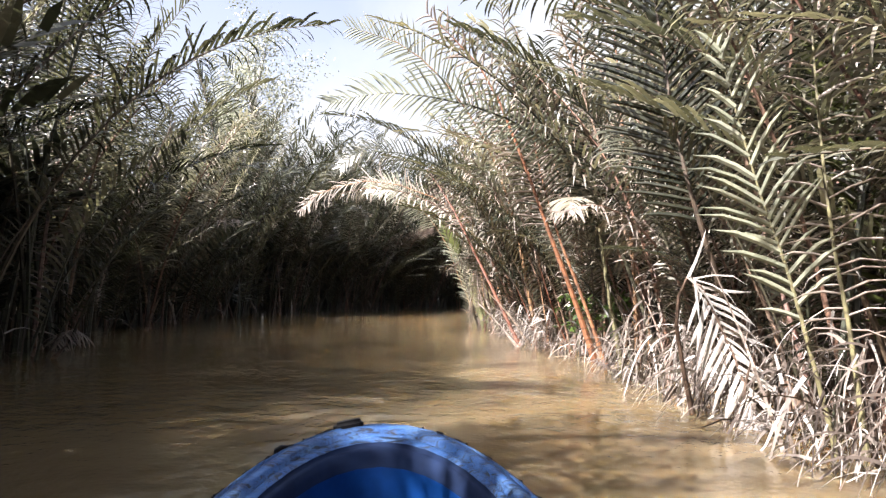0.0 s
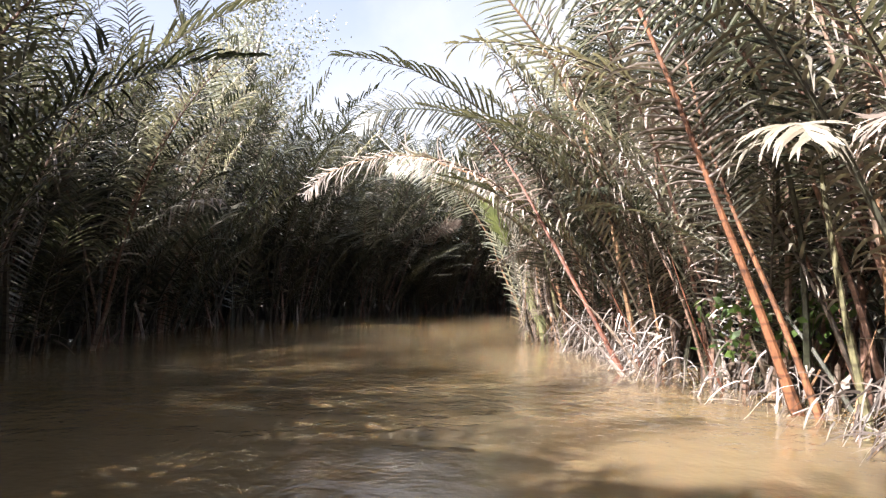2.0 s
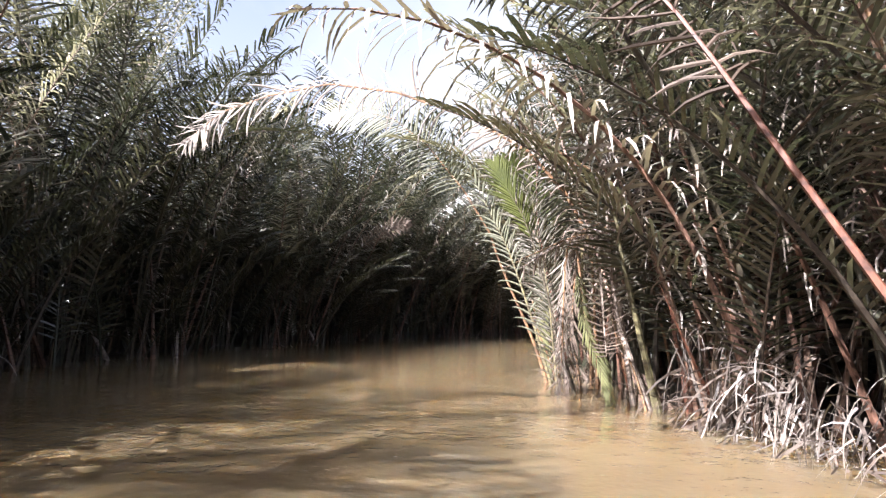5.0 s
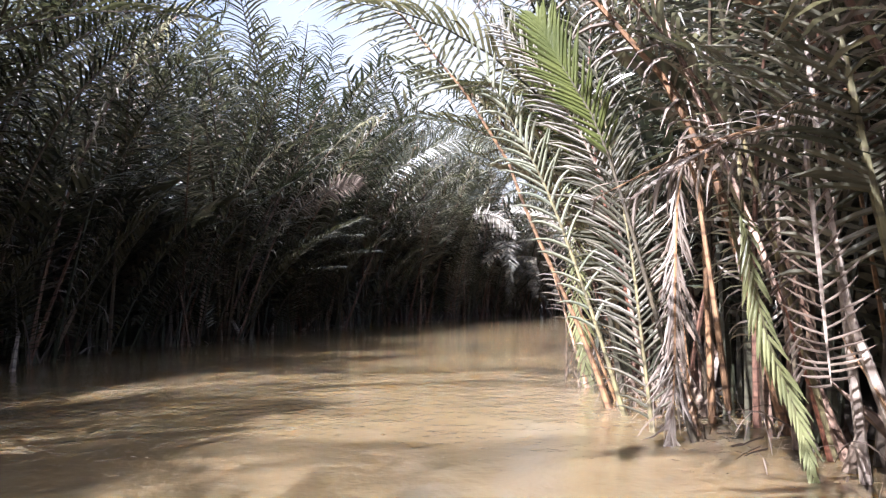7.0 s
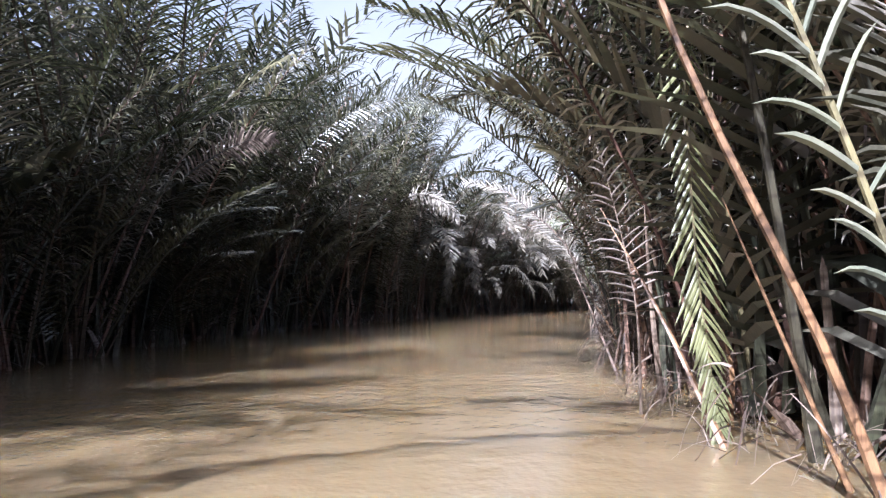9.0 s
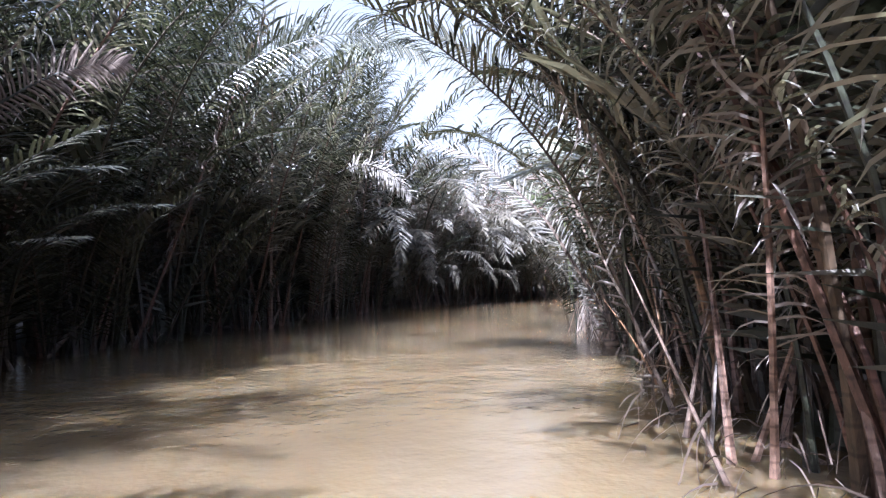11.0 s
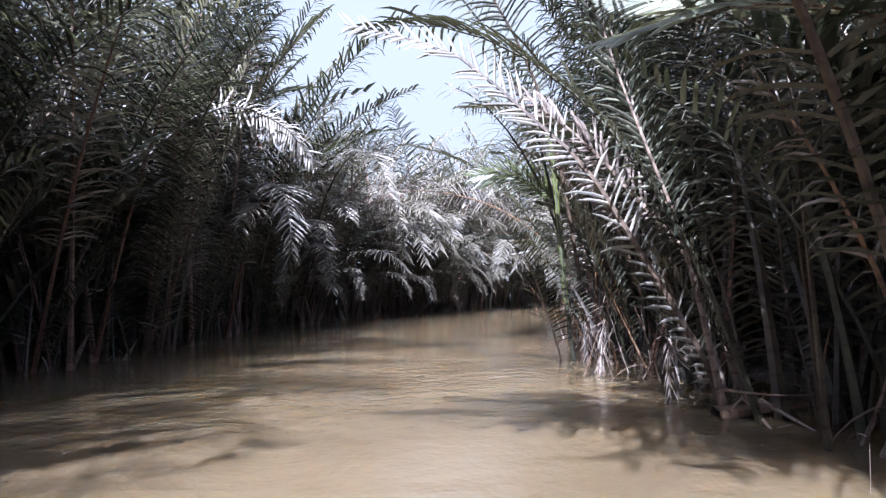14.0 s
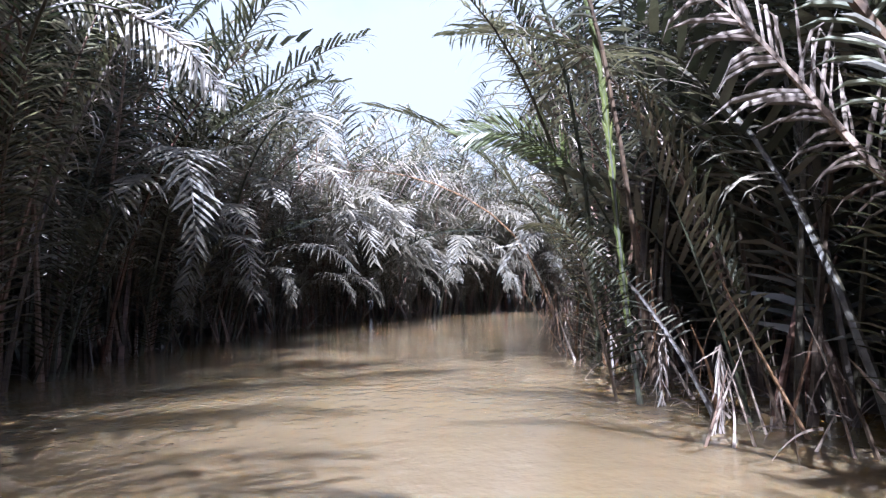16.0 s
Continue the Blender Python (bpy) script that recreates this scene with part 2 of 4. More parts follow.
def along(line, step, start=0.0, end=1e9):
    """Points every step metres along a bank, with the unit way ahead."""
    out, run, want = [], 0.0, start
    for (x0, y0), (x1, y1) in zip(line, line[1:]):
        n = math.hypot(x1 - x0, y1 - y0)
        while want <= run + n and want <= end:
            f = (want - run) / n
            out.append((x0 + f * (x1 - x0), y0 + f * (y1 - y0), (x1 - x0) / n, (y1 - y0) / n))
            want += step
        run += n
    return out


def inside(px, py):
    """Signed distance from the nearer bank for arrays of points: negative over the water."""
    ring = np.array(RIGHT + LEFT[::-1], float)
    best = np.full(px.shape, 1e9)
    odd = np.zeros(px.shape, bool)
    for (x0, y0), (x1, y1) in zip(ring, np.roll(ring, -1, 0)):
        dx, dy = x1 - x0, y1 - y0
        f = np.clip(((px - x0) * dx + (py - y0) * dy) / (dx * dx + dy * dy), 0, 1)
        best = np.minimum(best, np.hypot(px - x0 - f * dx, py - y0 - f * dy))
        cross = ((y0 > py) != (y1 > py))
        with np.errstate(divide="ignore", invalid="ignore"):
            odd ^= cross & (px < dx * (py - y0) / (dy if dy else 1e-9) + x0)
    return np.where(odd, -best, best)


def build_ground():
    far = [40, 60, 90, 140, 220, 400, 800, 1600]
    xs = np.array([-f for f in far[::-1]] + list(np.arange(-22, 32.1, 0.6)) + far)
    ys = np.array([-f for f in far[::-1]] + list(np.arange(-12, 64, 0.6)) + [80, 110, 160, 260, 450, 900, 1700])
    gx, gy = np.meshgrid(xs, ys)
    d = inside(gx, gy)
    lump = np.array([[noise.noise(Vector((x * 0.8, y * 0.8, 0))) for x in xs] for y in ys])
    z = np.where(d < 0, np.maximum(-0.9, d * 0.5), 0.0) + np.where(d >= 0, -0.07 + 0.27 * np.clip((d - 0.7) / 1.6, 0, 1), 0) + 0.07 * lump
    nx, ny = len(xs), len(ys)
    verts = np.stack([gx, gy, z], -1).reshape(-1, 3)
    faces = [(j * nx + i, j * nx + i + 1, (j + 1) * nx + i + 1, (j + 1) * nx + i) for j in range(ny - 1) for i in range(nx - 1)]
    g = tagged(new("ground", mesh_of("ground", verts, faces, mud_mat)), "dark wet mud bank and creek bed", "ground", kind="structure")
    g.data.polygons.foreach_set("use_smooth", [True] * len(faces))
    w = mesh_of("water", [(-150, -150, 0), (200, -150, 0), (200, 150, 0), (-150, 150, 0)], [(0, 1, 2, 3)], water_mat)
    tagged(new("water", w), "opaque light brown muddy creek water with small ripples", "water", kind="structure")


build_ground()


# ---- palm fronds ----
def arc(length, lean, bend, power=1.3, sway=0.0, steps=16):
    """Points of a stalk that rises from the origin and arches towards +x, lean and bend degrees from upright at foot and tip."""
    pts = [Vector((0, 0, 0))]
    for i in range(steps):
        s = (i + 0.5) / steps
        a, side = radians(lean + (bend - lean) * s ** power), radians(sway) * s
        pts.append(pts[-1] + Vector((math.sin(a) * math.cos(side), math.sin(a) * math.sin(side), math.cos(a))) * (length / steps))
    return pts


def smooth_line(knots, steps=16):
    """Points on a smooth curve through a few knots."""
    k = [Vector(p) for p in knots]
    k = [k[0] * 2 - k[1]] + k + [k[-1] * 2 - k[-2]]
    out = []
    for i in range(steps + 1):
        f = i / steps * (len(k) - 3)
        j = min(int(f), len(k) - 4)
        u = f - j
        p0, p1, p2, p3 = k[j:j + 4]
        out.append(0.5 * (2 * p1 + (p2 - p0) * u + (2 * p0 - 5 * p1 + 4 * p2 - p3) * u ** 2 + (3 * p1 - p0 - 3 * p2 + p3) * u ** 3))
    return out


def frond(rng, pts, bare=0.25, pairs=60, leaf=0.48, width=0.036, open_deg=68, sag=0.35, lift=18, thick=0.03, segs=3, missing=0.04,
          curl=12, turn=25, end=1.0, one_side=0, mess=4, face=None, fold=0.0, rings=11, ring=5):
    """A stalk along pts with two combs of leaflets: (stalk verts, faces), (leaflet verts, faces).
    bare: the share of the stalk without leaflets; sag: how far they droop; lift: their angle over the comb's plane."""
    steps = len(pts) - 1
    tans = [(pts[min(i + 1, steps)] - pts[max(i - 1, 0)]).normalized() for i in range(steps + 1)]

    def at(s):
        f = min(max(s, 0), 0.9999) * steps
        i = int(f)
        return pts[i].lerp(pts[i + 1], f - i), tans[i].lerp(tans[i + 1], f - i).normalized()

    chord = pts[-1] - pts[0]
    flat = Vector((-chord.y, chord.x, 0))
    flat = flat.normalized() if flat.length > 0.05 else Vector((0, 1, 0))

    def sideways(t):
        """Across the comb: level by itself, or so that the comb faces a given way."""
        return t.cross(Vector(face)).normalized() if face else (flat - t * flat.dot(t)).normalized()

    sv, sf = [], []
    for i in range(rings + 1):
        s = i / rings * end
        c, t = at(s)
        across = sideways(t)
        up = across.cross(t)
        r = thick * ((1 - s) ** 0.8 * 0.9 + 0.1) * (1.5 if i == 0 else 1.15 if i == 1 else 1)
        for k in range(ring):
            a = 2 * math.pi * k / ring
            sv.append(c + across * (r * 1.15 * math.cos(a)) + up * (r * 0.85 * math.sin(a)))
    for i in range(rings):
        for k in range(ring):
            sf.append((i * ring + k, i * ring + (k + 1) % ring, (i + 1) * ring + (k + 1) % ring, (i + 1) * ring + k))
    sf.append(tuple(range(rings * ring, (rings + 1) * ring)))
    lv, lf = [], []
    for i in range(pairs):
        for hand in (-1, 1):
            if rng.random() < missing or hand == -one_side:
                continue
            s = min(bare + (end - bare) * (i + 0.5 + 0.25 * hand + rng.uniform(-0.2, 0.2)) / pairs, 0.995)
            u = (s - bare) / (1 - bare)
            c, t = at(s)
            across = sideways(t)
            up = across.cross(t)
            if (up.dot(Vector(face)) if face else up.z) < 0:
                up = -up
            size = leaf * (0.55 + 0.9 * math.sin(math.pi * min(1, 0.12 + 0.75 * u)) - 0.45 * u) * rng.uniform(0.72, 1.15)
            op = radians(open_deg * (1 - 0.4 * u) + rng.uniform(-mess, mess))
            li = radians(lift + rng.uniform(-mess, mess))
            d = (t * math.cos(op) + (across * (hand * math.cos(li)) + up * math.sin(li)) * math.sin(op)).normalized()
            w = (t - d * t.dot(d)).normalized()
            g = radians(turn + 2.5 * rng.uniform(-mess, mess)) * hand
            w = w * math.cos(g) + d.cross(w) * math.sin(g)
            drop, bow = sag * (1 + 0.09 * mess * rng.uniform(-1, 1)), radians(curl) * rng.uniform(-0.4, 1)
            start = len(lv)
            here, way = c.copy(), d.copy()
            wide = width * rng.uniform(0.8, 1.15)
            for k in range(segs + 1):
                v = k / segs
                half = wide * 0.5 * (0.8 + 0.9 * v * (1 - v) - 0.25 * v)
                if k == segs:
                    lv.append(here.copy())
                elif fold:
                    lv += [here - w * half, here - w.cross(way) * (fold * half * hand), here + w * half]
                else:
                    lv += [here - w * half, here + w * half]
                way = (way + Vector((0, 0, -drop * (0.5 + 2.6 * v * v) / segs)) - w * (bow * (0.5 + v) / segs)).normalized()
                here = here + way * (size / segs)
            row = 3 if fold else 2
            for k in range(segs):
                a = start + row * k
                for q in range(row - 1):
                    lf.append((a + q, a + q + 1, a + row) if k == segs - 1 else (a + q, a + q + 1, a + row + q + 1, a + row + q))
            if fold:                                    # both halves meet in the tip
                lf[-2:] = [(a, a + 1, a + 3), (a + 1, a + 2, a + 3)]
    return (sv, sf), (lv, lf)


rng = random.Random(7)
SHAPES = {}
DRY = ("hanging", "dry", "withered")


def shape(kind, count, length, lean, bend, power, bare, sway, **kw):
    SHAPES[kind] = []
    for _ in range(count):
        pts = arc(rng.uniform(*length), rng.uniform(*lean), rng.uniform(*bend), rng.uniform(*power), rng.uniform(-sway, sway))
        (sv, sf), (lv, lf) = frond(rng, pts, bare=rng.uniform(*bare), **kw)
        dry = kind in DRY
        SHAPES[kind].append((mesh_of("frond", sv, sf, stalk_rust if dry or kind == "grey" else stalk_green),
                             mesh_of("blade", lv, lf, leaf_dry if dry else {"grey": leaf_grey, "bleached": leaf_bleached, "drape": leaf_bleached}.get(kind, leaf_green)), pts))


shape("upright", 10, (5.6, 6.8), (2, 12), (22, 68), (1.2, 2.0), (0.28, 0.4), 24, sag=0.9, lift=14, leaf=0.58, width=0.034, pairs=50, segs=4, mess=6)
shape("tall", 8, (6.0, 7.2), (1, 9), (20, 62), (1.4, 2.2), (0.42, 0.54), 24, sag=0.9, lift=14, leaf=0.6, width=0.034, pairs=44, segs=4, mess=6)
shape("arching", 8, (5.2, 6.4), (8, 16), (62, 96), (1.2, 1.8), (0.22, 0.34), 24, sag=1.0, leaf=0.6, width=0.034, pairs=52, segs=4, mess=6)
shape("leaning", 7, (3.8, 5.0), (22, 34), (62, 100), (1.1, 1.6), (0.18, 0.26), 22, sag=0.8, pairs=44, leaf=0.5, width=0.034, segs=4)
shape("young", 6, (2.2, 3.6), (4, 26), (26, 66), (1.2, 1.8), (0.1, 0.2), 20, pairs=32, leaf=0.44, width=0.034, thick=0.02, sag=0.4)
shape("grey", 10, (4.4, 6.4), (3, 20), (25, 75), (1.2, 2.0), (0.24, 0.4), 24, sag=1.2, lift=8, leaf=0.56, width=0.03, pairs=54, curl=50, mess=9, missing=0.08, segs=4)
shape("bleached", 8, (4.6, 6.0), (6, 18), (75, 150), (1.1, 1.8), (0.18, 0.28), 25, pairs=50, leaf=0.55, sag=1.3, lift=4, width=0.03, missing=0.08, curl=40, mess=8, segs=4)
shape("drape", 8, (5.8, 7.2), (4, 14), (152, 174), (1.3, 1.9), (0.12, 0.2), 30, pairs=52, leaf=0.55, sag=1.0, lift=6, width=0.032, missing=0.06, curl=30, mess=7, segs=4)
shape("dry", 7, (3.6, 5.0), (6, 20), (80, 140), (1.2, 2.2), (0.25, 0.35), 35, pairs=46, leaf=0.52, sag=1.5, lift=-4, width=0.03, missing=0.15, curl=70, mess=14, segs=4)
shape("withered", 8, (4.0, 5.6), (4, 22), (20, 60), (1.0, 1.8), (0.2, 0.35), 28, pairs=50, leaf=0.52, sag=1.5, lift=0, width=0.028, missing=0.2, curl=90, mess=14, segs=4)
shape("hanging", 6, (1.5, 2.3), (6, 20), (158, 178), (1.0, 1.6), (0.2, 0.35), 40, pairs=34, leaf=0.4, sag=1.4, lift=-20, width=0.026, missing=0.2,
      curl=90, thick=0.02, mess=12)


def stub_mesh():
    verts, faces = [], []
    for i in range(4):
        s = i / 3
        r = 0.05 * (1 - 0.45 * s)
        for k in range(6):
            a = 2 * math.pi * k / 6
            verts.append(Vector((0.10 * s * s + r * math.cos(a), r * 0.8 * math.sin(a), s * 0.8 + (0.12 * math.cos(a) if i == 3 else 0))))
    for i in range(3):
        for k in range(6):
            faces.append((i * 6 + k, i * 6 + (k + 1) % 6, i * 6 + 6 + (k + 1) % 6, i * 6 + 6 + k))
    faces.append(tuple(range(18, 24)))
    return mesh_of("stub", verts, faces, stalk_dry)


STUB = stub_mesh()
LANE = [(x - 2.2 * dy, y + 2.2 * dx) for x, y, dx, dy in along(RIGHT, 1.0, 45, 110)]


def in_lane(m, pts):
    """Whether a frond would hang into the boat's way."""
    for p in pts[4::3]:
        q = m @ p
        if q.z < 2.3 and min((q.x - x) ** 2 + (q.y - y) ** 2 for x, y in LANE) < 1.4:
            return True
    return False


def palm(x, y, way, rng, size=1.0, recipe=(), stubs=2, label="clump of tall grey-green nipa palm fronds rising from the muddy bank"):
    """A clump of fronds at (x, y); way: degrees, the direction towards the open water."""
    p = tagged(new("nipa_palm"), label, "palm", "nipa palms along the creek")
    p.matrix_basis = pose(x, y, 0.02)
    for kind, count in recipe:
        whole = int(count) + (rng.random() < count - int(count))
        for _ in range(whole):
            for attempt in range(8):
                stalk, blade, pts = rng.choice(SHAPES[kind])
                if kind in ("upright", "tall", "withered", "grey"):
                    az = rng.uniform(0, 360)
                elif kind in ("leaning", "hanging", "drape"):
                    az = way + rng.gauss(0, 45)
                else:
                    az = way + rng.gauss(0, 70)
                r, a = rng.uniform(0.05, 0.45), rng.uniform(0, 2 * math.pi)
                s = size * rng.uniform(0.78, 1.1)
                m = pose(r * math.cos(a), r * math.sin(a), -0.2, 0, 0, az) @ Matrix.Diagonal((s, s, s, 1))
                if not in_lane(p.matrix_basis @ m, pts):
                    break
            else:
                continue
            f = part("frond", stalk, p, m, "dry grey-brown drooping frond" if kind in DRY else "")
            part("blade", blade, f)
    for _ in range(stubs):
        r, a = rng.uniform(0.1, 0.6), rng.uniform(0, 2 * math.pi)
        s = rng.uniform(0.4, 1.3)
        part("stub", STUB, p, pose(r * math.cos(a), r * math.sin(a), -0.2, 0, rng.uniform(0, 35), rng.uniform(0, 360)) @ Matrix.Diagonal((1, 1, s, 1)),
             "pale dry cut leaf stalk")
    return p


def bank_row(line, side, start, end, step, back, rng, size=1.0, **kw):
    for x, y, dx, dy in along(line, step, start, end):
        nx, ny = side * dy, -side * dx          # away from the water
        b = back + rng.uniform(-0.3, 0.3)
        j = rng.uniform(-0.35, 0.35) * step
        palm(x + nx * b + dx * j, y + ny * b + dy * j, math.degrees(math.atan2(-ny, -nx)), rng, size * rng.uniform(0.85, 1.1), **kw)


SUNNY = (("upright", 1.5), ("grey", 4.5), ("arching", 1), ("leaning", 1), ("young", 2), ("dry", 0.5), ("withered", 4.5), ("bleached", 0.4))
# mostly dark greens, so the leaf colour carries some of this bank's shade
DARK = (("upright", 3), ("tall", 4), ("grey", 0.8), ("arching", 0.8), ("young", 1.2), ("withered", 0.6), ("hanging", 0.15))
FAR = (("upright", 0.7), ("grey", 2.5), ("bleached", 2.5), ("drape", 3.5), ("leaning", 0.5), ("withered", 2))
# more pale grey fronds, imitating sun that catches the shaded bank
LIGHTER = (("upright", 4.5), ("grey", 3), ("arching", 1), ("young", 2), ("dry", 0.4), ("withered", 0.5))
ARCHED = (("upright", 2.5), ("tall", 3), ("grey", 1), ("arching", 3), ("leaning", 0.5), ("young", 1), ("withered", 0.4))
GREYING = (("upright", 1.5), ("tall", 2.5), ("grey", 2.4), ("arching", 1.6), ("withered", 1.2))
SHADY = (("tall", 4.6), ("upright", 0.4), ("grey", 0.8), ("arching", 0.6), ("young", 0.3), ("withered", 0.8), ("bleached", 0.2))
HOLLOW = (("tall", 3.6), ("upright", 1.8), ("grey", 1.2), ("arching", 1.0), ("withered", 1.2))
MIXED = (("upright", 2), ("tall", 1.5), ("grey", 2.6), ("arching", 0.6), ("leaning", 0.4), ("young", 1), ("withered", 2), ("bleached", 0.4))
FRINGE = (("young", 2), ("leaning", 0.3))
BACK = (("upright", 5), ("arching", 1.5), ("young", 0.5), ("withered", 1))
rng = random.Random(11)
bank_row(RIGHT, 1, 61, 66, 1.2, 1.5, rng, recipe=SUNNY, stubs=0)
bank_row(RIGHT, 1, 66.5, 78, 1.05, 0.78, rng, recipe=SUNNY, stubs=4)
bank_row(RIGHT, 1, 78, 84, 1.1, 0.8, rng, recipe=HOLLOW, stubs=2)
bank_row(RIGHT, 1, 82.6, 85, 1.0, 0.75, random.Random(8), recipe=(("upright", 2), ("grey", 4), ("withered", 2)), stubs=0, size=0.95, label="sunlit olive nipa palm leaning out over the water")
bank_row(RIGHT, 1, 84, 89.5, 1.1, 0.85, rng, recipe=MIXED, stubs=2, size=1.0)
bank_row(RIGHT, 1, 89.8, 112, 1.1, 0.85, rng, recipe=SHADY, stubs=2, size=1.0)
bank_row(RIGHT, 1, 62, 78, 1.4, 1.5, rng, recipe=(("upright", 2), ("grey", 4), ("arching", 1), ("withered", 1)), stubs=0)
bank_row(RIGHT, 1, 78, 84, 1.4, 1.6, rng, recipe=(("tall", 3), ("grey", 1.5), ("withered", 1)), stubs=0)
bank_row(RIGHT, 1, 84, 112, 1.5, 1.5, rng, recipe=(("tall", 3), ("grey", 1), ("withered", 0.6)), stubs=0)
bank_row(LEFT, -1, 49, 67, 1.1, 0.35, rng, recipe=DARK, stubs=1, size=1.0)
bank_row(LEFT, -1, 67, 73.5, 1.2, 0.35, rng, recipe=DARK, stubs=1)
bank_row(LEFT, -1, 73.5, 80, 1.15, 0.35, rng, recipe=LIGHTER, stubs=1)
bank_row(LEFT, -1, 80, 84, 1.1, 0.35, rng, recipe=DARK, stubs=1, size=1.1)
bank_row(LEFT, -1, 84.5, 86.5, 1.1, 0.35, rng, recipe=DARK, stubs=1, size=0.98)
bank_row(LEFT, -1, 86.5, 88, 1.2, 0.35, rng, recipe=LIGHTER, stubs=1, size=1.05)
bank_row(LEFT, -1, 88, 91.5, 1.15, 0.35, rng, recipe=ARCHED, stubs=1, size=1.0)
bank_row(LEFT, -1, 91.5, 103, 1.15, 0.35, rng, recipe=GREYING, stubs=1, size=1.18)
bank_row(LEFT, -1, 103, 130, 1.15, 0.35, rng, recipe=FAR, stubs=1, size=1.02)
bank_row(LEFT, -1, 49, 66, 1.4, 1.5, rng, recipe=BACK, stubs=0, size=1.0)
bank_row(LEFT, -1, 66.5, 79, 1.5, 1.5, rng, recipe=BACK, stubs=0, size=0.8)
bank_row(LEFT, -1, 79.5, 84.5, 1.4, 1.5, rng, recipe=BACK, stubs=0, size=1.15)
bank_row(LEFT, -1, 85, 91, 1.5, 1.5, rng, recipe=BACK, stubs=0, size=1.0)
bank_row(LEFT, -1, 91, 104, 1.4, 1.5, rng, recipe=BACK, stubs=0, size=1.4)
bank_row(LEFT, -1, 104, 130, 1.4, 1.5, rng, recipe=(('upright', 1), ('grey', 3), ('bleached', 3)), stubs=0, size=1.3)
bank_row(LEFT, -1, 108, 124, 1.3, 2.8, rng, recipe=(('grey', 4), ('bleached', 4)), stubs=0, size=1.45)
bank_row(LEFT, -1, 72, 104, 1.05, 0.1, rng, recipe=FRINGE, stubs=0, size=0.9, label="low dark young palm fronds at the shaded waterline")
bank_row(LEFT, -1, 104, 127, 1.15, 0.3, random.Random(3), recipe=(("drape", 3.2), ("bleached", 1), ("withered", 1.5)), stubs=1, size=0.6, label="low bleached palm fronds hanging to the water on the far bank")
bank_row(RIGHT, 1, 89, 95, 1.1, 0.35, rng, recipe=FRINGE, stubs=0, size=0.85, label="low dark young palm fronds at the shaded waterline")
rng = random.Random(5)
for x, y in ((2.0, 21.5), (2.75, 23.2), (3.1, 24.1), (3.6, 25.0)):
    palm(x, y, 160, rng, 1.15, recipe=(("arching", 5 if y < 24.5 else 3), ("grey", 1)), stubs=0, label="nipa palm with long fronds arching high over the creek")
for x, y in ((3.75, 25.9), (4.3, 27.0)):
    palm(x, y, 168, rng, 1.1, recipe=(("arching", 4),), stubs=0, label="nipa palm with long fronds arching high over the creek")
# unseen palms behind the start, added to shade the boat and nearby water
for x, y in ((-2.35, -0.6), (-2.4, -1.4), (-2.2, -2.2), (-3.0, 0.5)):
    palm(x, y, 20, rng, 0.95, recipe=(("upright", 6), ("arching", 3)), stubs=0)


# ---- the palms behind the front rows, too many to tell apart ----
def thicket(name, spots, rng, label, fronds=6, size=1.0, kinds=("upright", "upright", "arching", "low")):
    base = []
    for kind in kinds:
        for _ in range(3):
            args = dict(upright=(rng.uniform(6, 7), rng.uniform(1, 8), rng.uniform(18, 50), 1.6),
                        arching=(6.2, rng.uniform(8, 16), rng.uniform(65, 100), 1.4),
                        low=(3.2, rng.uniform(5, 30), rng.uniform(40, 80), 1.4))[kind]
            (sv, sf), (lv, lf) = frond(rng, arc(*args, rng.uniform(-20, 20)), bare=0.12 if kind == "low" else 0.2, pairs=24, segs=2,
                                       width=0.075, leaf=0.8, sag=0.5, rings=5, ring=3)
            base.append((np.array(sv), sf, np.array(lv), lf))
    parts = {0: ([], [], 0), 1: ([], [], 0)}
    for x, y in spots:
        for _ in range(fronds):
            sv, sf, lv, lf = rng.choice(base)
            a, s = rng.uniform(0, 2 * math.pi), size * rng.uniform(0.8, 1.15)
            c, d = math.cos(a) * s, math.sin(a) * s
            ox, oy = x + rng.uniform(-0.5, 0.5), y + rng.uniform(-0.5, 0.5)
            turn = np.array([[c, d, 0], [-d, c, 0], [0, 0, s]])
            for key, v, f in ((0, sv, sf), (1, lv, lf)):
                vs, fs, n = parts[key]
                vs.append(v @ turn + (ox, oy, 0.05))
                fs.extend([tuple(i + n for i in face) for face in f])
                parts[key] = (vs, fs, n + len(v))
    top = tagged(new(name, mesh_of(name, np.concatenate(parts[1][0]), parts[1][1], leaf_far)), label, "palm thicket", kind="stuff")
    st = part("stalks", mesh_of("stalks", np.concatenate(parts[0][0]), parts[0][1], stalk_green), top)
    st["kind"] = "stuff"


def spots_behind(line, side, start, end, step, backs, rng):
    out = []
    for b in backs:
        for x, y, dx, dy in along(line, step, start, end):
            out.append((x + side * dy * (b + rng.uniform(-0.5, 0.5)) + rng.uniform(-0.5, 0.5), y - side * dx * (b + rng.uniform(-0.5, 0.5))))
    return out


rng = random.Random(23)
thicket("palm_thicket", spots_behind(RIGHT, 1, 30, 150, 2.6, (8.5, 11.5, 15, 20), rng), rng, "far nipa palms inland behind the sunny bank", fronds=3, size=0.95)
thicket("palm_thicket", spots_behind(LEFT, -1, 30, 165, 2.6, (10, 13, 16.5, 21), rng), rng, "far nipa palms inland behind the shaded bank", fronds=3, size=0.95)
thicket("palm_thicket", spots_behind(RIGHT, 1, 40, 140, 1.6, (2.8, 4.2, 5.8), rng), rng, "dense nipa palm thicket behind the sunny bank")
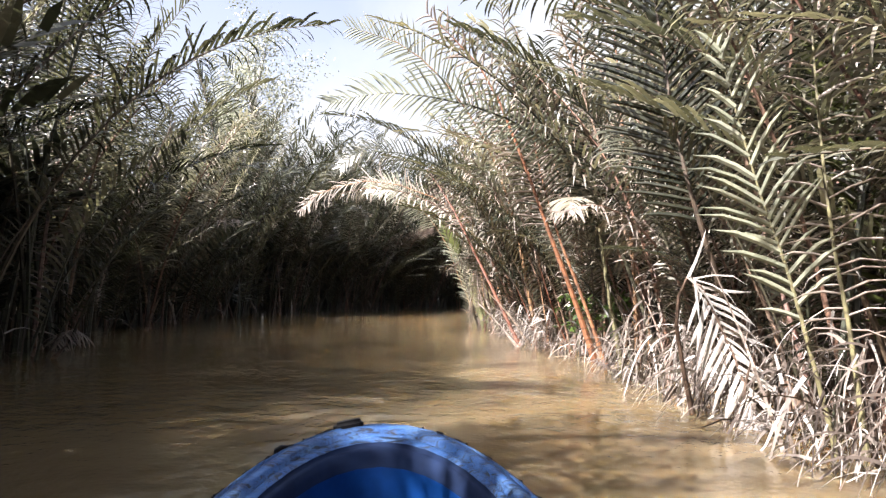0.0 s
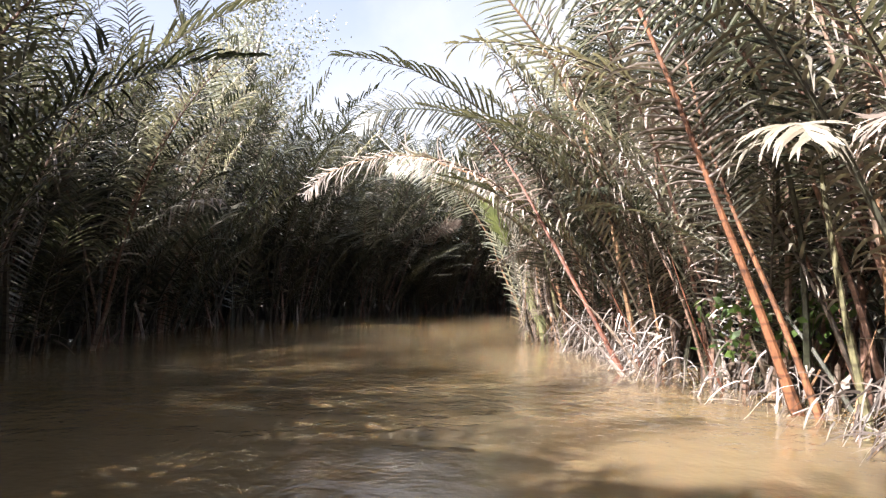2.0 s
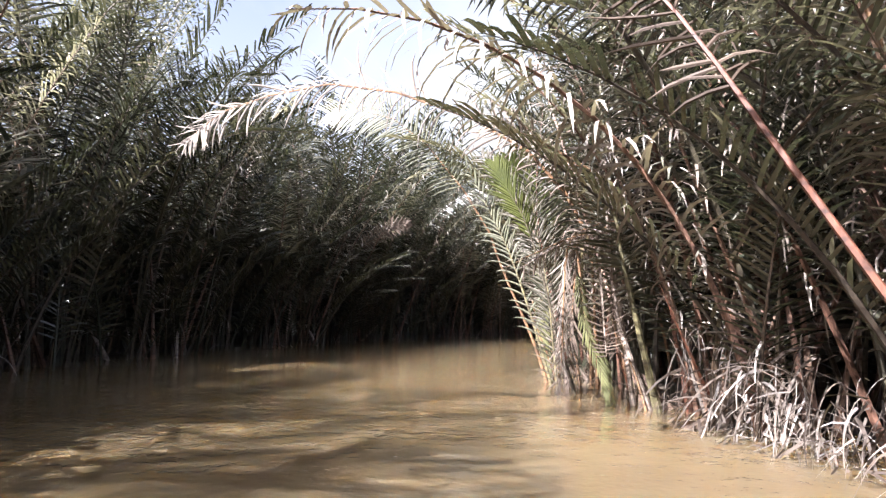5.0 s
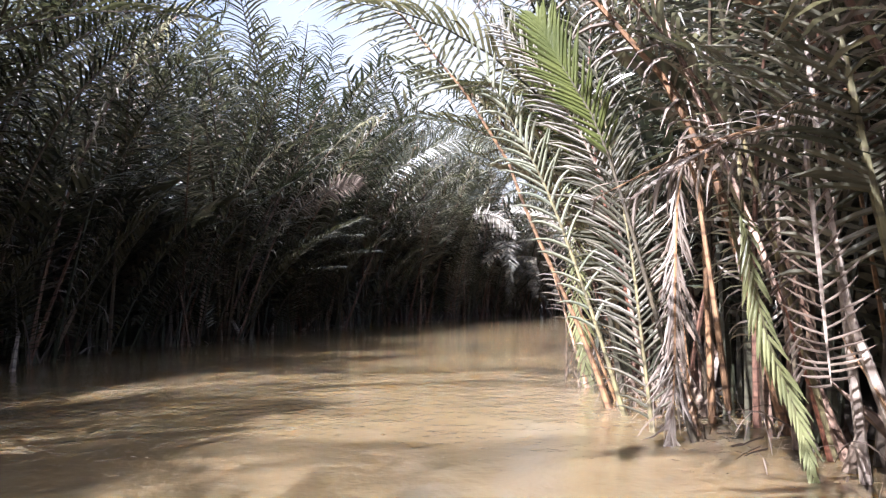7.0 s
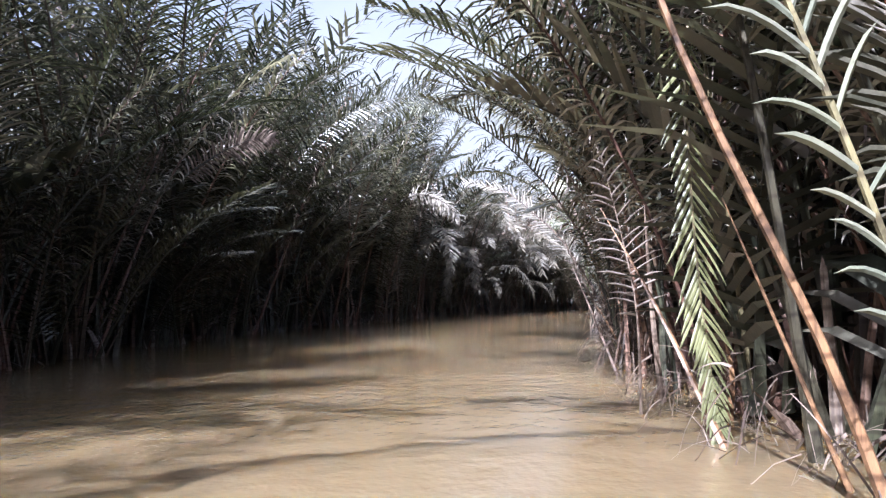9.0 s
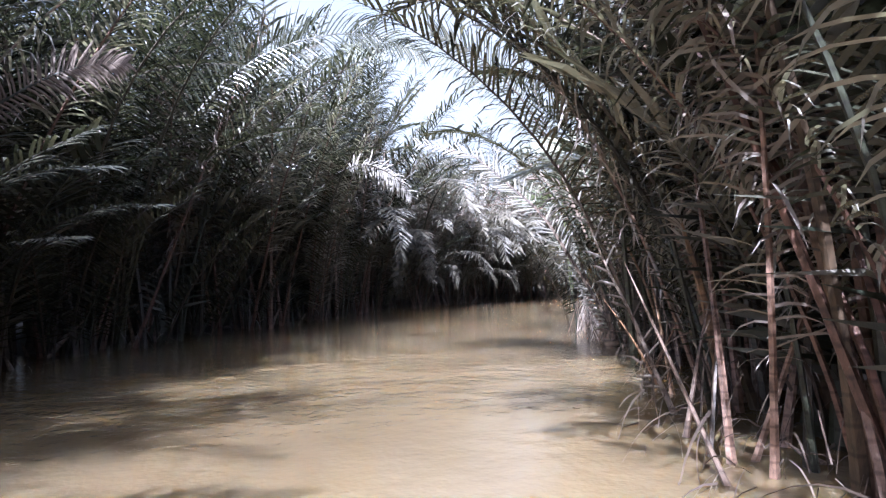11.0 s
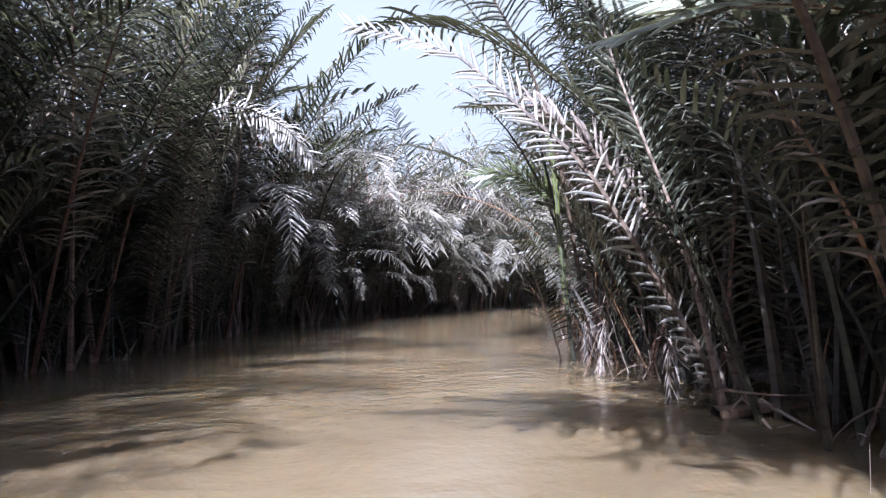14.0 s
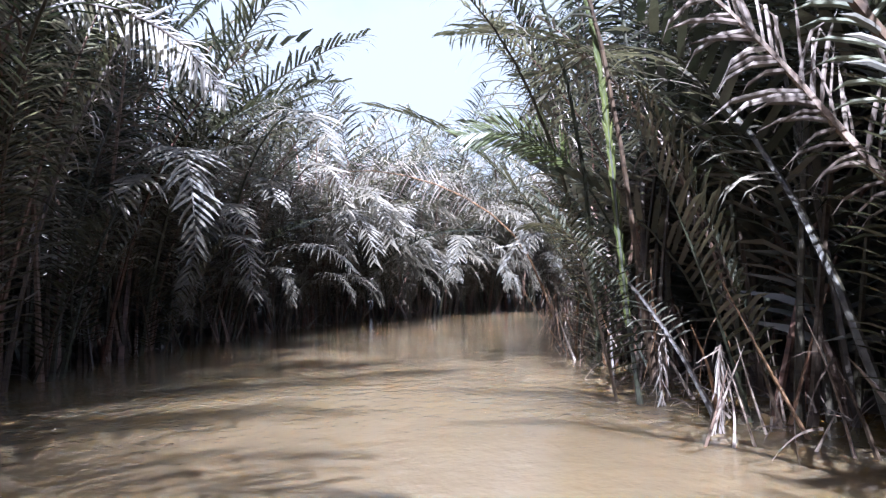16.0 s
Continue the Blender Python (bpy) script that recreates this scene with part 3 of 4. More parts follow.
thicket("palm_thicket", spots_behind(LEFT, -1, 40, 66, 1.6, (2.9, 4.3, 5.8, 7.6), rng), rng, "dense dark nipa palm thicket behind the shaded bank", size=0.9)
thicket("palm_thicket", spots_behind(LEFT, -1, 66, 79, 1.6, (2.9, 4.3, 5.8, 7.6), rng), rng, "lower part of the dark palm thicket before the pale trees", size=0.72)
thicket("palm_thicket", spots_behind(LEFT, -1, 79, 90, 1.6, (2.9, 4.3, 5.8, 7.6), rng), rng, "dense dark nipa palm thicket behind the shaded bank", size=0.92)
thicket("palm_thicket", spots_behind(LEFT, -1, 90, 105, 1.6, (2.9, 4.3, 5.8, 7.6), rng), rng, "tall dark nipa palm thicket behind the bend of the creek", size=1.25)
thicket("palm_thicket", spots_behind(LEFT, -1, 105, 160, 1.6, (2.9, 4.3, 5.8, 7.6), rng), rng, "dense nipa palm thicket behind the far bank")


# low fronds added to block light leaks and keep gaps between stalks dark
thicket("palm_understory", spots_behind(LEFT, -1, 52, 105, 1.0, (1.3, 2.2, 3.2), rng), rng, "low dark palm growth added to darken gaps under the shaded bank's fronds", kinds=("low",))
thicket("palm_understory", spots_behind(LEFT, -1, 105, 130, 1.1, (2.4, 3.4), rng), rng, "low palm growth added to close gaps behind the far bank's pale fronds", kinds=("low",))
thicket("palm_understory", spots_behind(RIGHT, 1, 77, 114, 0.9, (1.7, 2.5, 3.3, 4.3), rng), rng, "low dark palm growth added to darken gaps behind the bank's stalks", kinds=("low",))


# ---- single fronds that stand out along the sunny bank ----
def lone_frond(knots, label, stalk_mat=None, leaf_mat=None, seed=1, face=(-0.15, -1.0, 0.15), **kw):
    """One frond of its own through a few knots, the first at its foot."""
    foot = Vector(knots[0])
    kw["thick"] = 0.7 * kw.get("thick", 0.035)
    kw["leaf"], kw["width"] = 0.72 * kw.get("leaf", 0.62), 0.72 * kw.get("width", 0.046)
    kw["fold"] = 0.4
    pts = smooth_line([Vector(k) - foot for k in knots])
    (sv, sf), (lv, lf) = frond(random.Random(seed), pts, face=face, **kw)
    f = tagged(new("palm_frond"), label, "frond")
    f.matrix_basis = pose(*foot)
    part("stalk", mesh_of("stalk", sv, sf, stalk_mat or stalk_green), f)
    mat = leaf_mat or leaf_green
    if lv and kw.get("pairs", 60) > 27:
        part("blade", mesh_of("blade", lv, lf, mat), f)
    elif lv:
        each = 3 * kw.get("segs", 3) + 1
        for k in range(0, len(lv), each):
            part("leaflet", mesh_of("leaflet", lv[k:k + each], [tuple(i - k for i in q) for q in lf if k <= q[0] < k + each], mat), f)
    return f


COMB = dict(open_deg=50, sag=0.35, lift=12, mess=3, curl=20, missing=0.02)
lone_frond([(3.08, 4.36, -0.1), (2.79, 4.33, 1.02), (2.59, 4.3, 1.6), (2.34, 4.27, 2.5)], "pale green upright frond with an open comb of narrow leaflets",
           stalk_yellow, leaf_pale, 3, bare=0.25, pairs=19, leaf=0.5, width=0.052, thick=0.02, **COMB)
lone_frond([(2.97, 5.13, -0.1), (2.47, 5.08, 1.43), (2.27, 5.06, 2.25), (2.1, 5.04, 3.35), (1.9, 5.0, 4.6)], "tall dark green frond leaning over the muddy waterline",
           stalk_green, leaf_green, 4, bare=0.26, pairs=46, leaf=0.75, width=0.055, thick=0.03, open_deg=60, sag=0.2, lift=5, mess=3)
lone_frond([(3.2, 4.31, -0.1), (3.11, 4.3, 0.7), (3.0, 4.29, 1.36), (2.91, 4.28, 2.39), (2.86, 4.26, 3.6)], "thin yellow-green frond stalk with curled sparse leaflets",
           stalk_yellow, leaf_dry, 5, bare=0.22, pairs=26, leaf=0.5, width=0.026, thick=0.024, open_deg=70, sag=0.9, curl=80, mess=8)
lone_frond([(2.55, 5.6, 0.0), (2.35, 5.3, 0.75), (2.4, 5.04, 1.07), (2.64, 5.05, 0.63), (2.84, 5.07, 0.1), (2.89, 5.07, -0.2)],
           "bleached dead frond hanging down into the water", stalk_dry, leaf_white, 6, bare=0.35, pairs=27, leaf=0.5, width=0.05, thick=0.022,
           open_deg=50, sag=0.8, lift=-10, mess=10, curl=40)
lone_frond([(2.28, 9.25, -0.1), (1.94, 9.21, 0.88), (1.61, 9.17, 1.73), (1.22, 9.13, 2.76), (0.7, 9.05, 3.9), (-0.1, 8.9, 4.7)],
           "leaning frond with a thick bright orange stalk", stalk_orange, leaf_dry, 7, bare=0.42, pairs=40, thick=0.05, sag=0.7, mess=8, curl=50)
lone_frond([(2.39, 9.1, -0.1), (2.07, 9.15, 0.83), (1.74, 9.2, 1.68), (1.46, 9.26, 2.68), (1.2, 9.3, 4.0)], "slender orange-brown frond stalk leaning to the water",
           stalk_orange, leaf_green, 8, bare=0.45, pairs=36, thick=0.035, sag=0.4)
lone_frond([(2.52, 8.67, -0.1), (2.31, 8.65, 1.03), (2.15, 8.63, 2.24), (2.05, 8.62, 3.33), (1.9, 8.6, 5.2)], "upright frond with a yellow-green stalk",
           stalk_yellow, leaf_green, 9, bare=0.4, pairs=44, thick=0.035)
lone_frond([(2.71, 8.7, -0.1), (2.63, 8.69, 1.37), (2.5, 8.68, 2.89), (2.43, 8.67, 3.79), (2.2, 8.5, 5.5)], "upright frond with a brown stalk",
           stalk_tan, leaf_green, 10, bare=0.45, pairs=44, thick=0.038)
lone_frond([(1.31, 11.75, -0.1), (0.87, 11.95, 0.77), (0.38, 12.2, 1.71), (-0.08, 12.43, 2.57), (-0.6, 12.7, 3.3)], "long red-brown frond stalk leaning far over the water",
           stalk_red, leaf_brown, 11, bare=0.6, pairs=28, leaf=0.5, width=0.036, thick=0.04, sag=1.5, lift=-12, mess=14, curl=70, missing=0.2)
lone_frond([(1.0, 16.9, 0.0), (0.5, 16.95, 1.9), (-0.46, 16.95, 3.05), (-2.4, 17.05, 3.72), (-3.95, 17.15, 3.4), (-4.5, 17.1, 2.9)],
           "long pale frond arching out across the creek", stalk_tan, leaf_dry, 12, bare=0.3, pairs=66, leaf=0.68, width=0.04, thick=0.035, open_deg=52, sag=1.6, lift=6, mess=14, curl=50, missing=0.1, segs=4)
lone_frond([(1.4, 14.3, 0.0), (1.0, 14.3, 2.0), (0.2, 14.25, 3.2), (-1.1, 14.15, 3.8), (-2.15, 14.1, 3.85), (-2.6, 14.0, 3.5)],
           "dark green frond arching over the creek", stalk_green, leaf_green, 13, bare=0.35, pairs=50, leaf=0.6, thick=0.04, sag=0.7, lift=5)
lone_frond([(2.6, 9.9, 0.0), (2.3, 9.3, 1.6), (1.67, 8.67, 2.72), (0.75, 8.57, 3.25), (-0.41, 8.45, 3.45), (-1.25, 8.36, 3.3)],
           "grey-green frond arching low over the creek", stalk_green, leaf_pale, 14, bare=0.38, pairs=46, leaf=0.6, thick=0.035, sag=0.6)
lone_frond([(1.6, 12.6, 0.0), (1.1, 12.5, 2.4), (0.4, 12.2, 4.0), (-0.7, 11.8, 5.2), (-1.9, 11.5, 5.6)], "tall frond arching high over the creek",
           stalk_tan, leaf_pale, 15, bare=0.3, pairs=56, leaf=0.75, thick=0.04, sag=0.35, lift=14)
lone_frond([(0.94, 15.87, 1.9), (0.43, 15.92, 2.33), (0.0, 15.96, 2.61), (-0.42, 16.0, 2.84), (-0.9, 16.1, 2.95)], "broken amber frond stalk bent over the bank",
           stalk_tan, leaf_dry, 17, bare=0.6, pairs=12, leaf=0.4, thick=0.045, sag=1.2, mess=14, end=0.97)
lone_frond([(1.45, 16.2, 0.0), (1.5, 15.9, 1.1), (1.38, 15.7, 1.67), (0.79, 15.73, 1.79), (0.09, 15.79, 1.69), (-0.44, 15.84, 1.37)],
           "dead frond collapsed sideways with limp tan leaflets", stalk_dry, leaf_dry, 18, bare=0.35, pairs=30, leaf=0.5, width=0.034, thick=0.03, sag=1.8,
           lift=-20, mess=14)
lone_frond([(0.6, 16.3, 0.3), (0.2, 16.1, 1.35), (0.16, 15.87, 1.27), (0.23, 15.86, 0.78), (0.39, 15.85, 0.33), (0.47, 15.84, -0.03)],
           "yellow-green frond hanging down into the water", stalk_yellow, leaf_olive, 19, bare=0.35, pairs=24, leaf=0.24, width=0.026, thick=0.016, open_deg=26, sag=0.3)
lone_frond([(0.82, 15.57, -0.1), (0.58, 15.59, 0.58), (0.47, 15.6, 0.98), (0.4, 15.7, 2.2), (0.5, 15.8, 3.8)], "bare leaning frond stalk with a leafy top",
           stalk_dry, leaf_green, 20, bare=0.5, pairs=30, thick=0.042)
lone_frond([(0.84, 15.4, -0.1), (0.68, 15.42, 0.6), (0.55, 15.43, 1.2), (0.47, 15.44, 1.62), (0.3, 15.5, 3.0), (0.35, 15.6, 4.6)],
           "thick pale green frond stalk with a leafy top", stalk_yellow, leaf_green, 21, bare=0.5, pairs=36, thick=0.048)
lone_frond([(1.14, 15.39, -0.1), (1.03, 15.4, 0.53), (0.97, 15.41, 0.9), (0.9, 15.5, 2.4), (1.0, 15.6, 4.2)], "pinkish brown frond stalk with a leafy top",
           stalk_red, leaf_green, 22, bare=0.45, pairs=36, thick=0.045)
lone_frond([(0.7, 17.3, 0.0), (0.6, 17.2, 1.7), (0.44, 17.1, 1.95), (0.35, 17.11, 1.02), (0.3, 17.11, 0.02)], "dead brown frond hanging like a curtain over the waterline",
           stalk_tan, leaf_brown, 23, bare=0.45, pairs=30, leaf=0.4, width=0.04, thick=0.025, open_deg=30, sag=1.5, mess=14, curl=60)
lone_frond([(0.8, 16.5, 0.0), (0.6, 16.3, 1.6), (0.53, 16.08, 1.6), (0.56, 16.08, 1.07), (0.6, 16.08, 0.51)], "dry frond turned down with a white midrib",
           stalk_dry, leaf_brown, 24, bare=0.5, pairs=18, leaf=0.36, width=0.024, thick=0.018, open_deg=62, sag=0.3, lift=0)
lone_frond([(0.22, 17.99, -0.1), (0.03, 18.03, 0.48), (-0.2, 18.07, 1.02), (-0.44, 18.11, 1.55), (-0.66, 18.15, 2.15), (-1.43, 18.15, 3.19), (-2.2, 18.2, 3.72), (-2.95, 18.3, 3.7)],
           "long smooth amber frond stalk arching out over the creek", stalk_tan, leaf_pale, 27, bare=0.64, pairs=52, leaf=0.65, width=0.034, thick=0.028,
           sag=0.35, lift=12, mess=3)
lone_frond([(0.22, 17.65, -0.1), (-0.03, 17.69, 0.74), (-0.33, 17.75, 1.63), (-0.55, 17.78, 2.1), (-0.95, 17.85, 2.9)], "pale frond with a bright open comb of leaflets",
           stalk_yellow, leaf_pale, 28, bare=0.22, pairs=24, leaf=0.46, width=0.04, thick=0.024, open_deg=42, sag=0.7, lift=20, mess=6, curl=30, segs=5)
lone_frond([(0.17, 17.06, -0.1), (0.1, 17.07, 0.62), (0.03, 17.08, 1.28), (-0.1, 17.1, 1.96), (-0.3, 17.1, 3.2)], "upright green frond with an even comb of leaflets",
           stalk_yellow, leaf_green, 29, bare=0.06, pairs=42, leaf=0.45, width=0.034, thick=0.02, **COMB)
lone_frond([(0.47, 17.75, -0.1), (0.32, 17.78, 0.69), (0.17, 17.8, 1.37), (0.0, 17.85, 2.4), (0.1, 17.9, 3.8)], "red-brown frond stalk with a leafy top",
           stalk_red, leaf_green, 30, bare=0.35, pairs=40, thick=0.032)
lone_frond([(0.95, 19.7, 0.2), (0.6, 19.5, 2.1), (0.34, 19.34, 2.25), (0.31, 19.28, 1.5), (0.33, 19.27, 0.9), (0.37, 19.26, 0.42), (0.42, 19.24, -0.03)],
           "green frond hanging down with its tip in the water", stalk_yellow, leaf_olive, 31, bare=0.3, pairs=42, leaf=0.34, width=0.03, thick=0.018, open_deg=38, sag=0.25, lift=5)
lone_frond([(0.44, 20.13, -0.15), (0.44, 20.13, 0.61), (0.37, 20.14, 1.09), (0.2, 20.1, 1.7)], "thin bare stick with a small dry comb", stalk_dry, leaf_dry, 32,
           bare=0.35, pairs=16, leaf=0.3, width=0.024, thick=0.014, open_deg=70, sag=0.4)
lone_frond([(2.04, 23.46, -0.1), (1.88, 23.52, 0.33), (1.74, 23.57, 0.72), (1.58, 23.63, 1.08), (1.4, 23.7, 1.6)], "half bare frond stalk with short torn leaflets",
           stalk_dry, leaf_dry, 33, bare=0.15, pairs=14, leaf=0.26, width=0.03, thick=0.028, open_deg=60, sag=0.2, missing=0.3)
lone_frond([(2.34, 23.3, -0.1), (2.23, 23.35, 0.71), (2.11, 23.39, 1.22), (2.05, 23.4, 1.45)], "broken palm stalk with a frayed top and peeling bark",
           stalk_tan, leaf_dry, 34, bare=0.55, pairs=12, leaf=0.34, width=0.03, thick=0.06, open_deg=40, sag=0.8, mess=25, curl=80)
lone_frond([(4.23, 27.82, -0.1), (4.04, 27.93, 0.46), (3.62, 28.16, 1.31), (3.29, 28.35, 1.94), (2.87, 28.58, 2.39), (2.38, 28.85, 2.88), (1.6, 29.2, 3.1)],
           "heavy frond arching over the creek with stiff pale leaflets", stalk_green, leaf_grey, 35, bare=0.1, pairs=56, leaf=0.42, width=0.042, thick=0.05,
           open_deg=58, sag=0.25, lift=14, mess=8, missing=0.1)
lone_frond([(4.15, 27.78, -0.1), (3.92, 27.91, 1.21), (3.67, 28.05, 2.06), (3.44, 28.18, 2.83), (3.2, 28.3, 3.9)], "upright frond with a white midrib and dark ribs",
           stalk_dry, leaf_green, 36, bare=0.25, pairs=34, leaf=0.45, width=0.045, thick=0.035, **COMB)
lone_frond([(3.7, 26.7, 0.0), (3.62, 26.75, 1.5), (3.53, 26.8, 2.53), (3.0, 27.0, 2.68), (2.5, 27.2, 2.66)], "pale folded frond tip lying level above the water",
           stalk_green, leaf_pale, 37, bare=0.55, pairs=20, leaf=0.4, width=0.05, thick=0.025, open_deg=25, sag=0.1, lift=5)
lone_frond([(12.3, 39.4, 0.1), (10.8, 39.0, 2.0), (8.9, 38.9, 3.0), (6.9, 39.0, 3.3), (5.5, 39.1, 2.9)], "long pinkish dry frond reaching across the creek",
           stalk_tan, leaf_dry, 38, bare=0.35, pairs=46, leaf=0.7, thick=0.035, sag=0.9, lift=-10, mess=6)


lone_frond([(-5.4, 25.9, 0.0), (-4.4, 26.2, 1.6), (-3.4, 26.5, 2.6), (-2.65, 26.6, 3.15), (-2.1, 26.7, 3.3)], "dark frond with a dry tan tip over the shaded water",
           stalk_green, leaf_brown, 41, bare=0.5, pairs=40, leaf=0.42, sag=0.6, lift=5)
lone_frond([(-0.9, 33.9, 0.1), (0.1, 33.8, 2.3), (1.2, 33.7, 3.45), (2.1, 33.6, 3.35), (2.6, 33.5, 2.8)], "arching frond with bleached drooping leaflets",
           stalk_green, leaf_grey, 43, bare=0.5, pairs=36, leaf=0.5, sag=1.9, lift=-10, mess=12, curl=40, segs=4)
lone_frond([(-6.75, 19.2, 0.0), (-6.7, 19.2, 1.5), (-6.5, 19.2, 3.0), (-6.2, 19.1, 4.2)], "half-folded pale green frond standing at the waterline",
           stalk_green, leaf_pale, 44, bare=0.15, pairs=50, leaf=0.7, open_deg=40, sag=0.3)
lone_frond([(0.6, 18.8, 0.0), (0.3, 18.7, 1.6), (-0.02, 18.6, 2.7), (-0.3, 18.5, 3.2)], "fresh bright green young frond", stalk_green, leaf_fresh, 45,
           bare=0.45, pairs=34, leaf=0.6, open_deg=50, sag=0.4)
lone_frond([(4.3, 5.9, 0.0), (4.1, 5.8, 1.0), (3.85, 5.6, 2.0), (3.5, 5.5, 2.9)], "fresh bright green frond in the shade of the bank", stalk_green, leaf_fresh, 46,
           bare=0.15, pairs=34, leaf=0.8, width=0.06, open_deg=55, sag=0.3)
lone_frond([(5.7, 31.2, 0.1), (5.1, 31.1, 2.8), (4.3, 31.0, 4.3), (3.3, 31.0, 5.2), (2.4, 31.0, 5.6)], "dark green frond arching high across the creek",
           stalk_green, leaf_green, 61, bare=0.3, pairs=64, leaf=0.8, sag=0.7)
lone_frond([(6.3, 32.4, 0.1), (5.6, 32.0, 2.8), (4.2, 31.7, 4.7), (2.5, 31.5, 5.4), (0.9, 31.4, 5.2)], "grey-green frond arching high across the creek",
           stalk_green, leaf_pale, 62, bare=0.3, pairs=64, leaf=0.8, sag=0.7)
lone_frond([(-2.9, 30.7, 0.1), (-2.2, 30.6, 2.8), (-1.0, 30.5, 4.5), (0.7, 30.4, 5.2), (2.1, 30.3, 4.9)], "dark green frond arching high from the shaded bank",
           stalk_green, leaf_green, 63, bare=0.3, pairs=64, leaf=0.8, sag=0.7)
lone_frond([(1.4, 16.3, 0.0), (1.5, 15.9, 2.2), (1.1, 15.4, 3.2), (0.75, 15.2, 2.6), (0.6, 15.15, 1.7)], "limp dead frond hanging with shaggy tan leaflets",
           stalk_dry, leaf_dry, 64, bare=0.4, pairs=40, leaf=0.6, width=0.034, open_deg=45, sag=1.6, lift=-15, mess=16, curl=50)
lone_frond([(1.8, 16.8, 0.0), (1.7, 16.2, 2.4), (1.2, 15.8, 3.4), (0.7, 15.6, 3.1), (0.35, 15.5, 2.3)], "limp dead frond hanging with shaggy tan leaflets",
           stalk_dry, leaf_dry, 65, bare=0.4, pairs=40, leaf=0.6, width=0.034, open_deg=45, sag=1.6, lift=-15, mess=16, curl=50)
EAST = (-0.5, -0.85, 0.15)
lone_frond([(4.99, 28.48, -0.1), (4.75, 28.61, 1.14), (4.47, 28.75, 1.99), (4.19, 28.89, 3.12), (3.9, 29.0, 4.2)],
           "frond with a white midrib and limp brown leaflets", stalk_dry, leaf_pale, 71, EAST, bare=0.42, pairs=26, leaf=0.5, width=0.05, thick=0.03,
           open_deg=62, sag=0.7, lift=0, mess=4)
lone_frond([(4.3, 25.9, 0.0), (4.0, 25.85, 1.4), (3.48, 25.97, 2.15), (3.1, 26.15, 2.34), (2.6, 26.42, 2.36), (2.1, 26.7, 2.2)],
           "broad pale frond lying level over the bank", stalk_tan, leaf_pale, 72, (0.1, -0.4, 0.9), bare=0.5, pairs=26, leaf=0.6, width=0.055, thick=0.025,
           open_deg=52, sag=0.15, lift=4, mess=5)
lone_frond([(3.95, 26.2, -0.1), (3.74, 26.28, 0.68), (3.65, 26.33, 0.99), (3.45, 26.43, 1.49), (3.24, 26.54, 1.9), (3.0, 26.66, 2.25)],
           "leaning brown stalk with withered hanging leaflets", stalk_tan, leaf_dry, 74, EAST, bare=0.42, pairs=22, leaf=0.42, width=0.034, thick=0.03,
           open_deg=50, sag=1.5, lift=-12, mess=14, curl=70, missing=0.2)
lone_frond([(5.2, 28.5, 0.0), (5.0, 28.6, 0.8), (4.82, 28.75, 1.28), (4.45, 29.0, 1.81), (4.25, 29.14, 2.12), (3.97, 29.33, 2.48), (3.5, 29.6, 2.9)],
           "stout frond stalk with broad pale leaflets hanging from it", stalk_dry, leaf_dry, 75, EAST, bare=0.3, pairs=34, leaf=0.6, width=0.05, thick=0.055,
           open_deg=48, sag=1.3, lift=4, mess=9, missing=0.1)
lone_frond([(5.25, 31.0, 0.0), (5.18, 31.04, 0.72), (5.11, 31.09, 1.95), (5.05, 31.13, 2.82), (4.98, 31.2, 3.4)],
           "closed yellow-green spear of a new frond", stalk_green, leaf_fresh, 76, EAST, bare=0.2, pairs=30, leaf=0.3, width=0.045, thick=0.026,
           open_deg=7, sag=0.0, lift=1, mess=1)
lone_frond([(7.0, 32.4, 0.0), (6.8, 32.4, 1.2), (6.42, 32.62, 2.1), (6.11, 32.83, 2.49), (5.68, 33.11, 2.73), (5.2, 33.4, 2.7)],
           "fresh green fan of a young frond in the sun", stalk_green, leaf_fresh, 77, EAST, bare=0.5, pairs=34, leaf=0.6, width=0.04, thick=0.024,
           open_deg=45, sag=0.3, lift=8)
lone_frond([(0.3, 16.75, 0.0), (0.1, 16.78, 0.7), (-0.05, 16.8, 1.28), (-0.26, 16.82, 1.97), (-0.51, 16.85, 2.42), (-0.64, 16.87, 2.7)],
           "fresh bright green frond with overlapping leaflets", stalk_green, leaf_fresh, 79, bare=0.55, pairs=30, leaf=0.42, width=0.04, thick=0.024,
           open_deg=36, sag=0.2, lift=10)
lone_frond([(0.39, 17.55, -0.1), (0.23, 17.57, 0.75), (0.14, 17.58, 1.43), (-0.09, 17.6, 2.04), (-0.43, 17.63, 2.61), (-0.75, 17.65, 3.0)],
           "grey frond with an even comb of drooping leaflets", stalk_dry, leaf_grey, 80, bare=0.12, pairs=46, leaf=0.5, width=0.03, thick=0.022, **COMB)
lone_frond([(0.7, 15.8, 0.0), (0.45, 15.65, 1.5), (0.3, 15.58, 1.62), (0.32, 15.56, 1.2), (0.35, 15.56, 0.75), (0.37, 15.56, 0.5)],
           "dead frond turned down, white midrib and upswept leaflets", stalk_dry, leaf_brown, 81, bare=0.55, pairs=15, leaf=0.3, width=0.018, thick=0.026,
           open_deg=136, sag=-0.3, lift=0, mess=3, curl=15)
